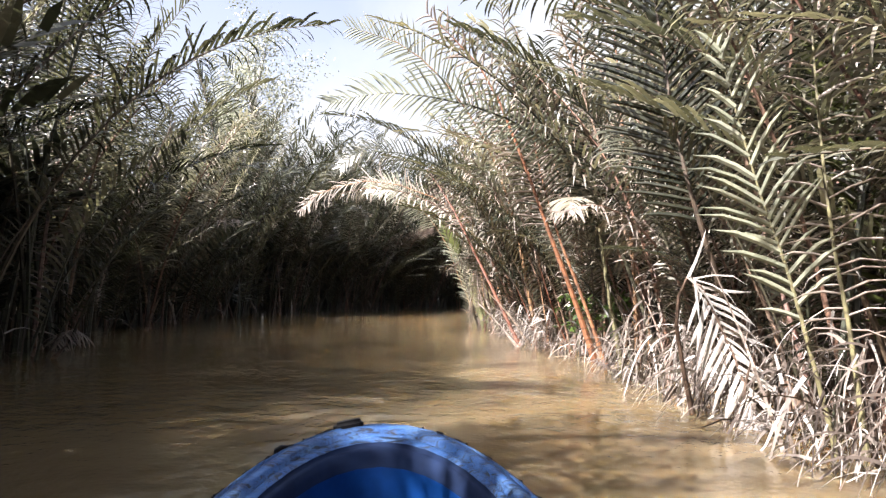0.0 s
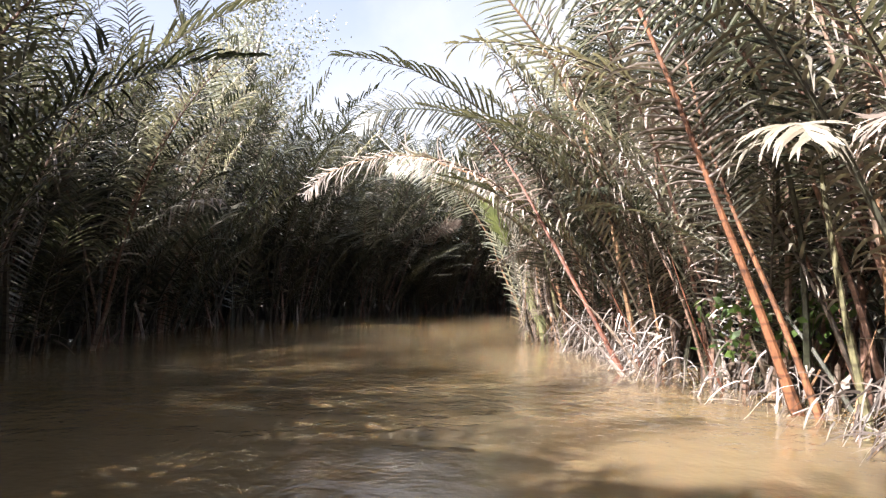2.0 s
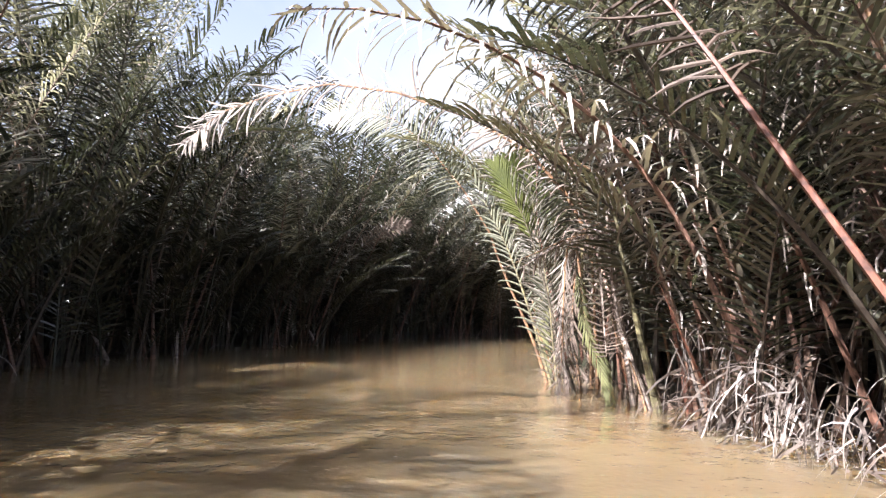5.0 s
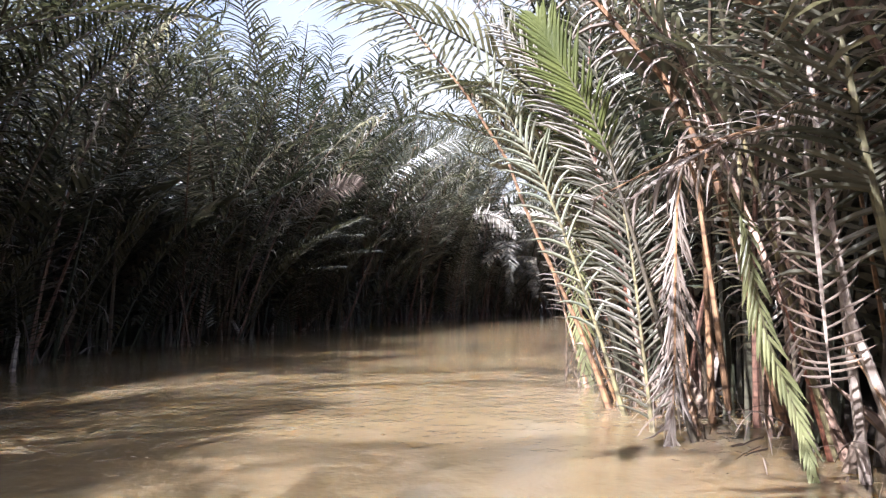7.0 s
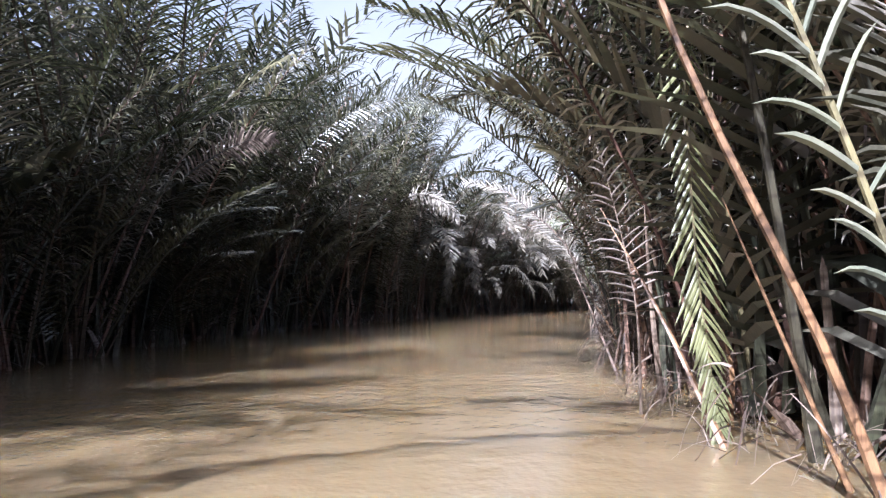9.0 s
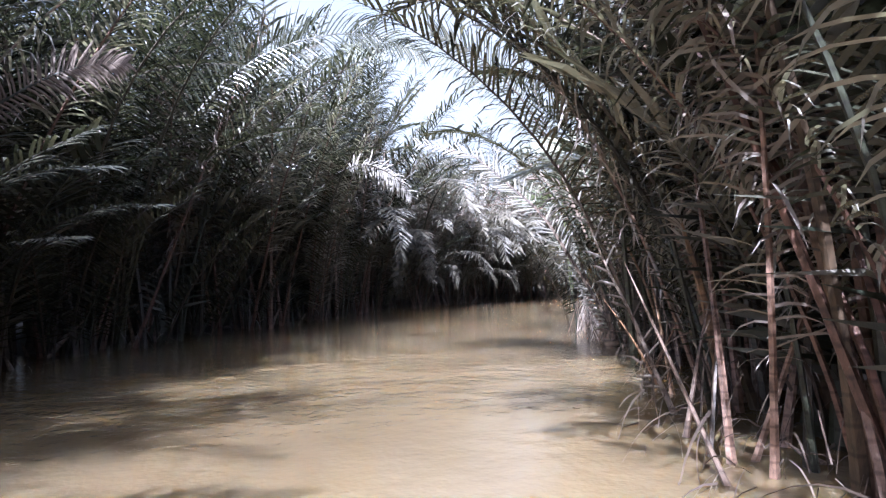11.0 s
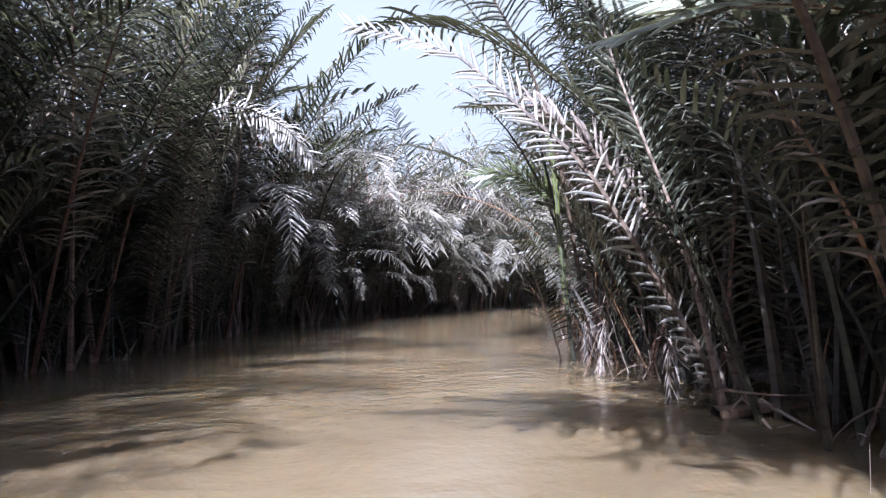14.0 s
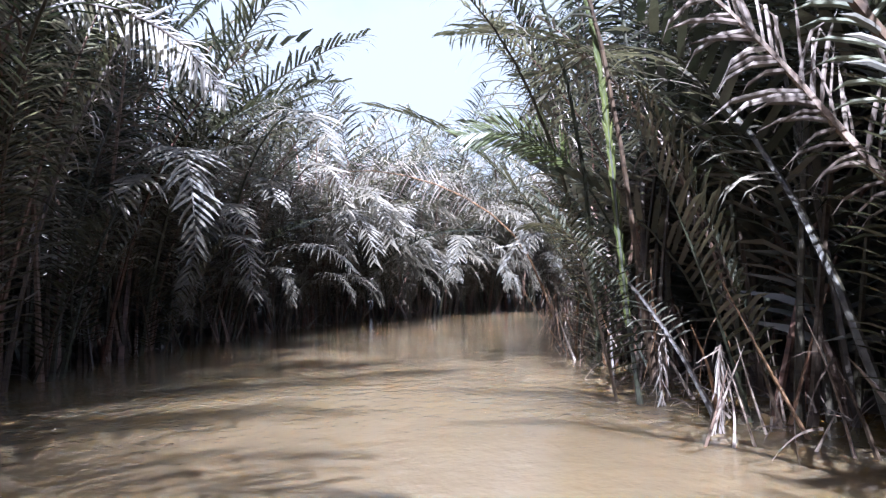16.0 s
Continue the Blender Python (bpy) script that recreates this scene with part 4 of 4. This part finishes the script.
for seed, knots in enumerate(([(1.3, 16.3, 0.2), (0.8, 16.0, 1.75), (0.21, 15.88, 1.74), (-0.22, 15.92, 1.57), (-0.6, 15.95, 1.38)],
                              [(1.6, 15.2, 0.2), (1.2, 15.35, 1.6), (0.67, 15.43, 1.8), (0.35, 15.46, 1.82), (0.05, 15.48, 1.7)])):
    lone_frond(knots, "broken dead frond lying level with limp bleached leaflets", stalk_tan, leaf_dry, 82 + seed, bare=0.5, pairs=24, leaf=0.32, width=0.026,
               thick=0.018, open_deg=48, sag=2.2, lift=-30, mess=14, curl=60, missing=0.5)
lone_frond([(0.9, 16.3, 0.0), (0.3, 16.1, 1.75), (0.23, 16.01, 1.5), (0.24, 16.01, 1.12), (0.32, 16.01, 0.68), (0.46, 15.99, 0.4), (0.56, 15.98, -0.05)],
           "folded yellow-green frond hanging into the water", stalk_yellow, leaf_olive, 86, bare=0.45, pairs=24, leaf=0.24, width=0.026, thick=0.02, open_deg=16,
           sag=0.1, lift=3, mess=2)
lone_frond([(0.5, 16.7, 0.2), (0.3, 16.68, 1.7), (0.18, 16.64, 1.6), (0.15, 16.65, 1.0), (0.13, 16.65, 0.34), (0.08, 16.65, 0.0)],
           "shaggy curtain of dead brown leaflets over the waterline", stalk_tan, leaf_dry, 87, bare=0.4, pairs=34, leaf=0.42, width=0.026, thick=0.02, open_deg=24,
           sag=1.4, lift=-8, mess=16, curl=60)
lone_frond([(4.3, 5.4, 0.1), (4.05, 5.45, 0.9), (3.89, 5.48, 1.6), (3.8, 5.45, 2.3)], "bright green young leaves behind the bank stalks",
           stalk_green, leaf_fresh, 88, bare=0.2, pairs=24, leaf=0.6, width=0.06, thick=0.02, open_deg=50, sag=0.2)
for seed, (x, y) in enumerate([(5.1, 30.15), (4.35, 28.45), (5.6, 31.0)]):
    lone_frond([(x, y, -0.05), (x - 0.1, y - 0.08, 0.5), (x - 0.19, y - 0.12, 0.54), (x - 0.25, y - 0.15, 0.3), (x - 0.28, y - 0.17, -0.05)],
               "small bleached frond bent down into the water", stalk_dry, leaf_dry, 50 + seed, bare=0.4, pairs=12, leaf=0.3, width=0.022, thick=0.016,
               open_deg=35, sag=1.2, mess=16, curl=50)


def stick(knots, radius, label, mat, name="broken_stalk"):
    pts = smooth_line(knots, 8)
    foot = pts[0].copy()
    (sv, sf), _ = frond(random.Random(1), [p - foot for p in pts], pairs=0, thick=radius)
    ob = tagged(new(name, mesh_of(name, sv, sf, mat)), label, "dead stalk")
    ob.matrix_basis = pose(*foot)
    return ob


stick([(0.71, 14.51, -0.05), (1.4, 14.55, 0.32), (2.09, 14.6, 0.63)], 0.035, "weathered grey stalk fallen slantwise over the bank", stalk_dry)
stick([(1.29, 11.37, -0.08), (0.87, 11.35, 0.41), (0.47, 11.4, 0.8)], 0.03, "thin grey stalk leaning out of the water", stalk_dry)
stick([(1.5, 11.5, -0.08), (1.1, 11.42, 0.5), (0.62, 11.45, 1.0)], 0.03, "thin grey stalk leaning out of the water", stalk_dry)
stick([(3.9, 27.68, 0.02), (4.65, 27.34, 0.1), (5.6, 26.9, 0.16)], 0.055, "dark waterlogged palm log lying along the waterline", stalk_green, "log")
stick([(4.25, 27.7, 0.12), (4.0, 27.35, 0.02), (3.75, 27.0, -0.06)], 0.022, "pale forked twig lying in the water", stalk_dry, "twig")
stick([(4.3, 27.6, 0.1), (4.15, 27.2, 0.03), (4.1, 26.9, -0.05)], 0.018, "pale twig lying in the water", stalk_dry, "twig")

for knots in ([(4.7, 29.66, -0.05), (4.62, 29.7, 0.25), (4.57, 29.75, 0.5)], [(4.45, 29.86, -0.05), (4.53, 29.8, 0.25), (4.6, 29.76, 0.5)],
              [(4.55, 29.72, -0.05), (4.6, 29.74, 0.2), (4.56, 29.75, 0.42)], [(4.89, 29.18, -0.05), (4.77, 29.24, 0.45), (4.67, 29.33, 0.82)],
              [(4.83, 29.4, -0.05), (4.91, 29.33, 0.15), (4.97, 29.29, 0.28)], [(5.53, 29.94, -0.05), (5.47, 29.97, 0.4), (5.42, 30.01, 0.78)],
              [(4.72, 30.01, -0.05), (4.85, 29.94, 0.3), (4.96, 29.88, 0.57)], [(5.05, 29.79, -0.05), (4.95, 29.84, 0.3), (4.87, 29.88, 0.64)],
              [(3.66, 27.45, 0.26), (4.11, 27.22, 0.21), (4.8, 26.86, 0.24)], [(2.12, 23.33, -0.05), (2.15, 23.32, 0.34), (2.22, 23.3, 0.55)]):
    stick(knots, 0.011, "thin bleached stalk propped in the shallow water", stalk_dry)
rr = random.Random(33)
for x, y, dx, dy in along(RIGHT, 0.36, 93.5, 103):
    b, tall, out = rr.uniform(0.1, 0.55), rr.uniform(0.35, 0.95), rr.uniform(0.12, 0.4)
    x, y, side = x + dy * b, y - dx * b, rr.gauss(0, 0.15)
    stick([(x, y, 0.5 * tall), (x - dy * out * 0.4 + dx * side, y + dx * out * 0.4 + dy * side, tall), (x - dy * out * 0.8 + dx * side, y + dx * out * 0.8 + dy * side, 0.6 * tall),
           (x - dy * out + 2 * dx * side, y + dx * out + 2 * dy * side, -0.04)], rr.uniform(0.005, 0.01),
          "thin pale dead strip dangling from the bank into the water", rr.choice((stalk_dry, stalk_dry, stalk_tan)), "dead_strip")
rr = random.Random(31)
for x, y, dx, dy in along(RIGHT, 0.75, 66, 83):
    b, lean, tall = rr.uniform(-0.05, 0.5), rr.gauss(0.1, 0.3), rr.uniform(0.4, 1.5)
    x, y, side = x + dy * b, y - dx * b, rr.gauss(0, 0.3)
    top = (x - dy * lean * tall + dx * side * tall, y + dx * lean * tall + dy * side * tall, tall)
    stick([(x, y, -0.08), (0.5 * (x + top[0]) + rr.gauss(0, 0.03), 0.5 * (y + top[1]) + rr.gauss(0, 0.03), 0.5 * tall), top], rr.uniform(0.012, 0.026),
          "broken bare stalk standing in the mud of the sunny bank", rr.choice((stalk_dry, stalk_dry, stalk_tan, stalk_red)))
for x, y, dx, dy in along(RIGHT, 0.5, 84, 104):
    b, lean, tall = rr.uniform(0.0, 0.5), rr.gauss(0.1, 0.3), rr.uniform(0.4, 1.3)
    x, y, side = x + dy * b, y - dx * b, rr.gauss(0, 0.3)
    top = (x - dy * lean * tall + dx * side * tall, y + dx * lean * tall + dy * side * tall, tall)
    stick([(x, y, -0.08), (0.5 * (x + top[0]), 0.5 * (y + top[1]) + rr.gauss(0, 0.03), 0.5 * tall), top], rr.uniform(0.01, 0.022),
          "broken bare stalk standing at the shaded waterline", rr.choice((stalk_dry, stalk_green, stalk_tan)))


def stump(x, y, rng):
    """The rotten foot of an old palm: a lumpy core, snapped leaf bases round it and crooked roots."""
    t = tagged(new("palm_stump"), "knotted rotten palm stump with snapped leaf bases at the waterline", "stump")
    t.matrix_basis = pose(x, y, -0.05)
    bm = bmesh.new()
    bmesh.ops.create_icosphere(bm, subdivisions=3, radius=0.16, matrix=Matrix.Translation((0, 0, 0.12)))
    for v in bm.verts:
        v.co += v.co.normalized() * (0.07 * noise.noise(v.co * 9) + 0.04 * noise.noise(v.co * 23))
    me = bpy.data.meshes.new("core")
    bm.to_mesh(me)
    bm.free()
    me.materials.append(stalk_rust)
    part("core", me, t)
    for k in range(11):
        a, tall = k * 2.4 + rng.uniform(-0.3, 0.3), rng.uniform(0.18, 0.5)
        c, d = math.cos(a), math.sin(a)
        low = k % 3 == 0
        knots = [(0.1 * c, 0.1 * d, 0.1), (0.24 * c, 0.24 * d, 0.05 if low else 0.5 * tall), (0.42 * c, 0.42 * d + 0.05, -0.08 if low else 0.8 * tall)]
        (sv, sf), _ = frond(rng, smooth_line(knots, 6), pairs=0, thick=rng.uniform(0.025, 0.045))
        part("root" if low else "leaf_base", mesh_of("leaf_base", sv, sf, rng.choice((stalk_rust, stalk_dry))), t)


stump(1.2, 19.95, random.Random(41))


# ---- dry litter tangled round the feet of the palms ----
def litter(name, line, start, end, count, rng, label, low=0.0, high=0.75, spread=0.7, mat=None, wide=1.0):
    verts, faces = [], []
    spots = along(line, (end - start) / count, start, end)
    for i, (x, y, dx, dy) in enumerate(spots):
        side = 1 if line is RIGHT else -1
        run = start + (end - start) * i / count
        tuft = 0.5 + 0.9 * noise.noise(Vector((run * 1.1, 7.3, 0))) + 0.5 * noise.noise(Vector((run * 3.7, 1.9, 0)))
        tuft = min(max(tuft, 0.0), 1.0)             # thick tufts with bare stretches between them
        if rng.random() > 0.2 + 0.9 * tuft:
            continue
        b = rng.uniform(-0.15, spread)
        p = Vector((x + side * dy * b, y - side * dx * b, low + (high - low) * (0.3 + 0.7 * tuft) * rng.random() ** 1.3))
        d = Vector((rng.gauss(-0.35 * side * dy, 0.4), rng.gauss(0.35 * side * dx, 0.4), rng.gauss(-0.1, 0.55))).normalized()
        w = d.cross(Vector((rng.gauss(0, 1), rng.gauss(0, 1), rng.gauss(0, 1)))).normalized()
        n, size, half = 6, rng.uniform(0.2, 0.75), wide * rng.choice((0.004, 0.006, 0.009, 0.013))
        bend = Vector((rng.gauss(0, 0.35), rng.gauss(0, 0.35), rng.uniform(-3.2, -1.0)))
        first = len(verts)
        for k in range(n + 1):
            h = half * (1 - 0.7 * k / n)
            verts += [p - w * h, p + w * h]
            d = (d + bend / n).normalized()
            p = p + d * (size / n)
            p.z = max(p.z, -0.02)
        faces += [(first + 2 * k, first + 2 * k + 1, first + 2 * k + 3, first + 2 * k + 2) for k in range(n)]
    tagged(new(name, mesh_of(name, verts, faces, mat or leaf_litter)), label, "leaf litter", kind="stuff")


LITTERS = [(0.0, (0.030, 0.022, 0.018)), (0.4, (0.085, 0.068, 0.058)), (0.75, (0.185, 0.165, 0.153)), (1.0, (0.320, 0.300, 0.290))]
leaf_litter = leaf_material("leaf_litter", LITTERS, 0.75, 0.1, 0.3, island=True)
leaf_mulch = leaf_material("brown_leaf_litter", BROWNS, 0.75, 0.1, 0.3, island=True)
litter("leaf_litter", RIGHT, 65, 76.5, 3200, random.Random(5), "curtain of bleached dry leaflets hanging round the palm feet", high=0.95, spread=0.55)
litter("leaf_litter", RIGHT, 76.5, 84, 600, random.Random(15), "thin tangle of dry leaflets round the palm feet", high=0.5, mat=leaf_mulch, wide=0.65)
litter("leaf_litter", RIGHT, 84, 105, 1100, random.Random(6), "tangle of brown leaflets round the shaded palm feet", spread=1.1, mat=leaf_mulch, wide=0.75)
litter("leaf_litter", LEFT, 66, 110, 700, random.Random(8), "sparse dry leaflets round the shaded palm feet", spread=0.5)


# ---- a pale tree behind the shaded bank, and a green shrub ----
def leafy(rng, tips, per, spread, size):
    verts, faces = [], []
    for c in tips:
        for _ in range(per):
            p = c + Vector((rng.gauss(0, spread), rng.gauss(0, spread), rng.gauss(0, spread * 0.8)))
            d = Vector((rng.gauss(0, 1), rng.gauss(0, 1), rng.gauss(0, 1))).normalized()
            w = d.cross(Vector((rng.gauss(0, 1), rng.gauss(0, 1), rng.gauss(0, 1)))).normalized()
            n, a = len(verts), size * rng.uniform(0.6, 1.3)
            verts += [p, p + d * a * 0.5 + w * a * 0.28, p + d * a, p + d * a * 0.5 - w * a * 0.28]
            faces.append((n, n + 1, n + 2, n + 3))
    return verts, faces


def tree(x, y, height, spread, rng, label):
    t = tagged(new("tree"), label, "tree")
    t.matrix_basis = pose(x, y, 0.2)
    top = Vector((0.3, 0, height * 0.78))
    (sv, sf), _ = frond(rng, smooth_line([(0, 0, 0), (0.15, 0.1, height * 0.4), top]), pairs=0, thick=0.13)
    part("trunk", mesh_of("trunk", sv, sf, bark_grey), t)
    tips = []
    for i in range(16):
        a = i * 2.4
        f = rng.uniform(0.45, 0.95)
        foot = Vector((0.15, 0.05, height * 0.78 * f))
        r = spread * rng.uniform(0.4, 1.0) * (1.15 - 0.6 * f)
        tip = foot + Vector((math.cos(a) * r, math.sin(a) * r, height * rng.uniform(0.12, 0.26)))
        mid = foot.lerp(tip, 0.5) + Vector((0, 0, -0.15))
        (lv, lf), _ = frond(rng, smooth_line([foot, mid, tip], 8), pairs=0, thick=0.045)
        part("limb", mesh_of("limb", lv, lf, bark_grey), t)
        tips += [tip, mid.lerp(tip, 0.6), tip + Vector((rng.gauss(0, 0.4), rng.gauss(0, 0.4), rng.gauss(0.2, 0.3)))]
    cv, cf = leafy(rng, tips, 150, 0.36, 0.10)
    part("crown", mesh_of("crown", cv, cf, leaf_tree), t, None, "sparse pale grey-green leaves")


tree(-8.6, 23.2, 10.4, 2.1, random.Random(3), "slender tree with sparse pale leaves behind the palms")
tree(-11.2, 27.5, 11.5, 2.3, random.Random(4), "slender tree with sparse pale leaves behind the palms")


def shrub(x, y, rng):
    t = tagged(new("shrub"), "small bright green broad-leaved shrub under the palms", "shrub")
    t.matrix_basis = pose(x, y, 0.1)
    tips = []
    for i in range(9):
        tip = Vector((rng.gauss(0, 0.22), rng.gauss(0, 0.22), rng.uniform(0.3, 0.9)))
        (sv, sf), _ = frond(rng, smooth_line([(0, 0, 0), tip * 0.5 + Vector((0, 0, 0.1)), tip], 6), pairs=0, thick=0.008)
        part("stem", mesh_of("stem", sv, sf, stalk_green), t)
        tips.append(tip)
    cv, cf = leafy(rng, tips, 16, 0.1, 0.11)
    part("foliage", mesh_of("foliage", cv, cf, leaf_shrub), t)


shrub(2.3, 10.3, random.Random(2))
shrub(2.65, 9.95, random.Random(9))


# ---- the blue wooden boat, lying where the trip begins ----
def paint_material():
    """Blue boat paint, chipped and scuffed in streaks along the rim, with fine cracks and grime."""
    m, nt, p, out = material("worn_blue_paint")
    coords = nt.nodes.new("ShaderNodeTexCoord").outputs["Object"]
    n1 = node(nt, "ShaderNodeTexNoise", Scale=9.0, Detail=12.0, Roughness=0.72, Distortion=0.6)
    nt.links.new(coords, n1.inputs["Vector"])
    worn = ramp(nt, n1.outputs[0], [(0.47, (0, 0, 0)), (0.56, (0.35, 0.35, 0.35)), (0.63, (0.9, 0.9, 0.9))]).outputs[0]
    n2 = node(nt, "ShaderNodeTexNoise", Scale=55.0, Detail=8.0, Roughness=0.7)
    nt.links.new(coords, n2.inputs["Vector"])
    n3 = node(nt, "ShaderNodeTexNoise", Scale=1.6, Detail=9.0, Roughness=0.72, Distortion=0.8)
    flow = nt.nodes.new("ShaderNodeMapping")            # scratches run round the bow
    flow.inputs["Scale"].default_value = (9, 24, 40)
    nt.links.new(coords, flow.inputs["Vector"])
    nt.links.new(flow.outputs[0], n3.inputs["Vector"])
    grime = ramp(nt, n3.outputs[0], [(0.40, (0.05, 0.05, 0.06)), (0.5, (0.8, 0.8, 0.8)), (1.0, (1, 1, 1))]).outputs[0]
    blue = ramp(nt, n2.outputs[0], [(0.3, (0.012, 0.060, 0.21)), (0.7, (0.030, 0.125, 0.36))]).outputs[0]
    bare = ramp(nt, n2.outputs[0], [(0.3, (0.05, 0.13, 0.28)), (0.7, (0.14, 0.25, 0.42))]).outputs[0]
    nt.links.new(mixed(nt, 1.0, mixed(nt, worn, blue, bare), grime, "MULTIPLY"), p.inputs["Base Color"])
    p.inputs["Roughness"].default_value = 0.55
    nt.links.new(bumped(nt, n3.outputs[0], 0.8, 0.012), p.inputs["Normal"])
    return m


def plain_material(name, colour, rough):
    m, nt, p, out = material(name)
    coords = nt.nodes.new("ShaderNodeTexCoord").outputs["Object"]
    n1 = node(nt, "ShaderNodeTexNoise", Scale=14.0, Detail=6.0)
    nt.links.new(coords, n1.inputs["Vector"])
    dark = tuple(c * 0.6 for c in colour)
    nt.links.new(ramp(nt, n1.outputs[0], [(0.3, dark), (0.7, colour)]).outputs[0], p.inputs["Base Color"])
    p.inputs["Roughness"].default_value = rough
    p.inputs["Specular IOR Level"].default_value = 0.2
    nt.links.new(bumped(nt, n1.outputs[0], 0.4, 0.01), p.inputs["Normal"])
    return m


def boat():
    paint, inner_paint = paint_material(), plain_material("inner_blue_paint", (0.004, 0.036, 0.16), 0.4)
    rubber = plain_material("black_rubber", (0.005, 0.005, 0.006), 0.9)
    b = tagged(new("boat"), "small wooden boat with worn blue paint and a rounded bow rim", "boat")
    b.matrix_basis = pose(1.13, 0.165, -0.03, 0, 0, 10.3)

    def outline(d0, w0, length):
        """Half outline from the tip backwards: along y, half width x."""
        out = []
        for i in range(22):
            u = (i / 21) ** 1.8
            back = u * length
            out.append((w0 * min(1, math.sqrt(1 - (1 - min(1, back / (1.9 * w0 + 0.2))) ** 2.2)) + 0.05 * u, d0 - back))
        return out

    outer, inner = outline(2.04, 0.39, 4.2), outline(1.84, 0.285, 3.95)
    off = -0.02

    def rings(profile):
        """profile: (0 outer .. 1 inner, height) along the whole U, from one stern corner round the bow to the other."""
        verts = []
        ends = [(-x, y, k) for k, (x, y) in reversed(list(enumerate(outer)))] + [(x, y, k) for k, (x, y) in enumerate(outer)][1:]
        for x, y, k in ends:
            ix, iy = inner[k]
            ix = -ix if x < 0 else ix
            lift = 0.07 * max(0, (y - 0.8)) ** 1.5
            for f, z in profile:
                verts.append((off + x + (ix - x) * f, y + (iy - y) * f, z + lift * (1 if z > 0.3 else 0)))
        n, m = len(ends), len(profile)
        faces = [(i * m + j, (i + 1) * m + j, (i + 1) * m + j + 1, i * m + j + 1) for i in range(n - 1) for j in range(m - 1)]
        return verts, faces, n, m

    v, f, n, m = rings([(0.35, -0.12), (0.12, 0.15), (0.03, 0.36), (0.0, 0.42)])
    f.append(tuple(i * m for i in range(n)))
    f.append(tuple(range(m)) + tuple((n - 1) * m + j for j in reversed(range(m))))
    part("hull", mesh_of("hull", v, f, paint), b)
    v, f, n, m = rings([(0.0, 0.42), (0.0, 0.445), (0.05, 0.462), (0.16, 0.468), (0.19, 0.45), (0.22, 0.466), (0.42, 0.474), (0.56, 0.468), (0.6, 0.446),
                        (0.64, 0.452), (0.72, 0.45), (0.8, 0.443)])
    rim = part("rim", mesh_of("rim", v, f, paint), b, None, "worn pale blue bow rim with scuffed edges")
    rim.data.polygons.foreach_set("use_smooth", [True] * len(f))
    v, f, n, m = rings([(0.8, 0.443), (0.82, 0.43), (0.87, 0.434), (0.93, 0.425), (0.97, 0.41), (1.0, 0.385)])
    lip = part("inner_lip", mesh_of("inner_lip", v, f, plain_material("grimy_blue_paint", (0.006, 0.016, 0.05), 0.85)), b, None, "dark grimy inner lip of the rim")
    lip.data.polygons.foreach_set("use_smooth", [True] * len(f))
    v, f, n, m = rings([(1.0, 0.385), (0.99, 0.3), (0.98, 0.2), (1.0, 0.1)])
    f.append(tuple(i * m + m - 1 for i in range(n)))
    inside_hull = part("inner_hull", mesh_of("inner_hull", v, f, inner_paint), b, None, "bright blue painted inside of the hull")
    inside_hull.data.polygons.foreach_set("use_smooth", [True] * (len(f) - 1) + [False])
    rr = random.Random(12)
    for k in range(1, 16):
        for hand in (-1, 1):
            x, y = outer[k]
            x2, y2 = outer[k + 1]
            for piece in range(2):
                if rr.random() < 0.25:
                    continue
                u = rr.random()
                length, wide, high = rr.uniform(0.012, 0.045), rr.uniform(0.006, 0.014), rr.uniform(0.003, 0.012)
                v, f = [], []
                for i in range(5):
                    c = i / 4 - 0.5
                    w, h = wide * rr.uniform(0.5, 1.1), high * rr.uniform(0.3, 1.3)
                    v += [(-w, 2 * c * length, -0.012), (-0.6 * w, 2 * c * length, h), (0.5 * w, 2 * c * length + rr.uniform(-0.004, 0.004), h * 0.8), (w, 2 * c * length, -0.012)]
                f = [(4 * i + j, 4 * i + j + 1, 4 * i + j + 5, 4 * i + j + 4) for i in range(4) for j in range(3)] + [(3, 2, 1, 0), (16, 17, 18, 19)]
                yy = y + (y2 - y) * u
                lift = 0.07 * max(0, (yy - 0.8)) ** 1.5
                part("rubber_strip", mesh_of("rubber_strip", v, f, rubber), b,
                     pose(off + hand * (x + (x2 - x) * u - 0.006), yy, 0.456 + lift, 0, 0, math.degrees(math.atan2(hand * (x - x2), y2 - y)) + 180 + rr.gauss(0, 10)))
    bm = bmesh.new()
    bmesh.ops.create_cube(bm, size=1.0, matrix=Matrix.Diagonal((0.085, 0.04, 0.046, 1)))
    bmesh.ops.bevel(bm, geom=bm.edges[:], offset=0.01, segments=3, affect="EDGES")
    for vert in bm.verts:
        vert.co.z += 0.006 * math.sin(40 * vert.co.x) + (0.004 if vert.co.x > 0 else 0)
    me = bpy.data.meshes.new("cleat")
    bm.to_mesh(me)
    bm.free()
    me.materials.append(rubber)
    part("cleat", me, b, pose(off - 0.1, 1.985, 0.553, 0, 3, 8), "dark wooden cleat on the bow")
    v, f = [], []
    for j, y in enumerate((-1.6, -0.55)):
        for x in (-0.34, 0.34):
            for dy in (0, 0.26):
                for z in (0.34, 0.375):
                    v.append((off + x, y + dy, z))
    for j in range(2):
        o = 8 * j
        f += [tuple(o + i for i in q) for q in ((0, 1, 3, 2), (4, 6, 7, 5), (0, 4, 5, 1), (2, 3, 7, 6), (1, 5, 7, 3), (0, 2, 6, 4))]
    part("bench", mesh_of("bench", v[:8], f[:6], paint), b)
    part("bench", mesh_of("bench", v[8:], f[:6], paint), b)


boat()
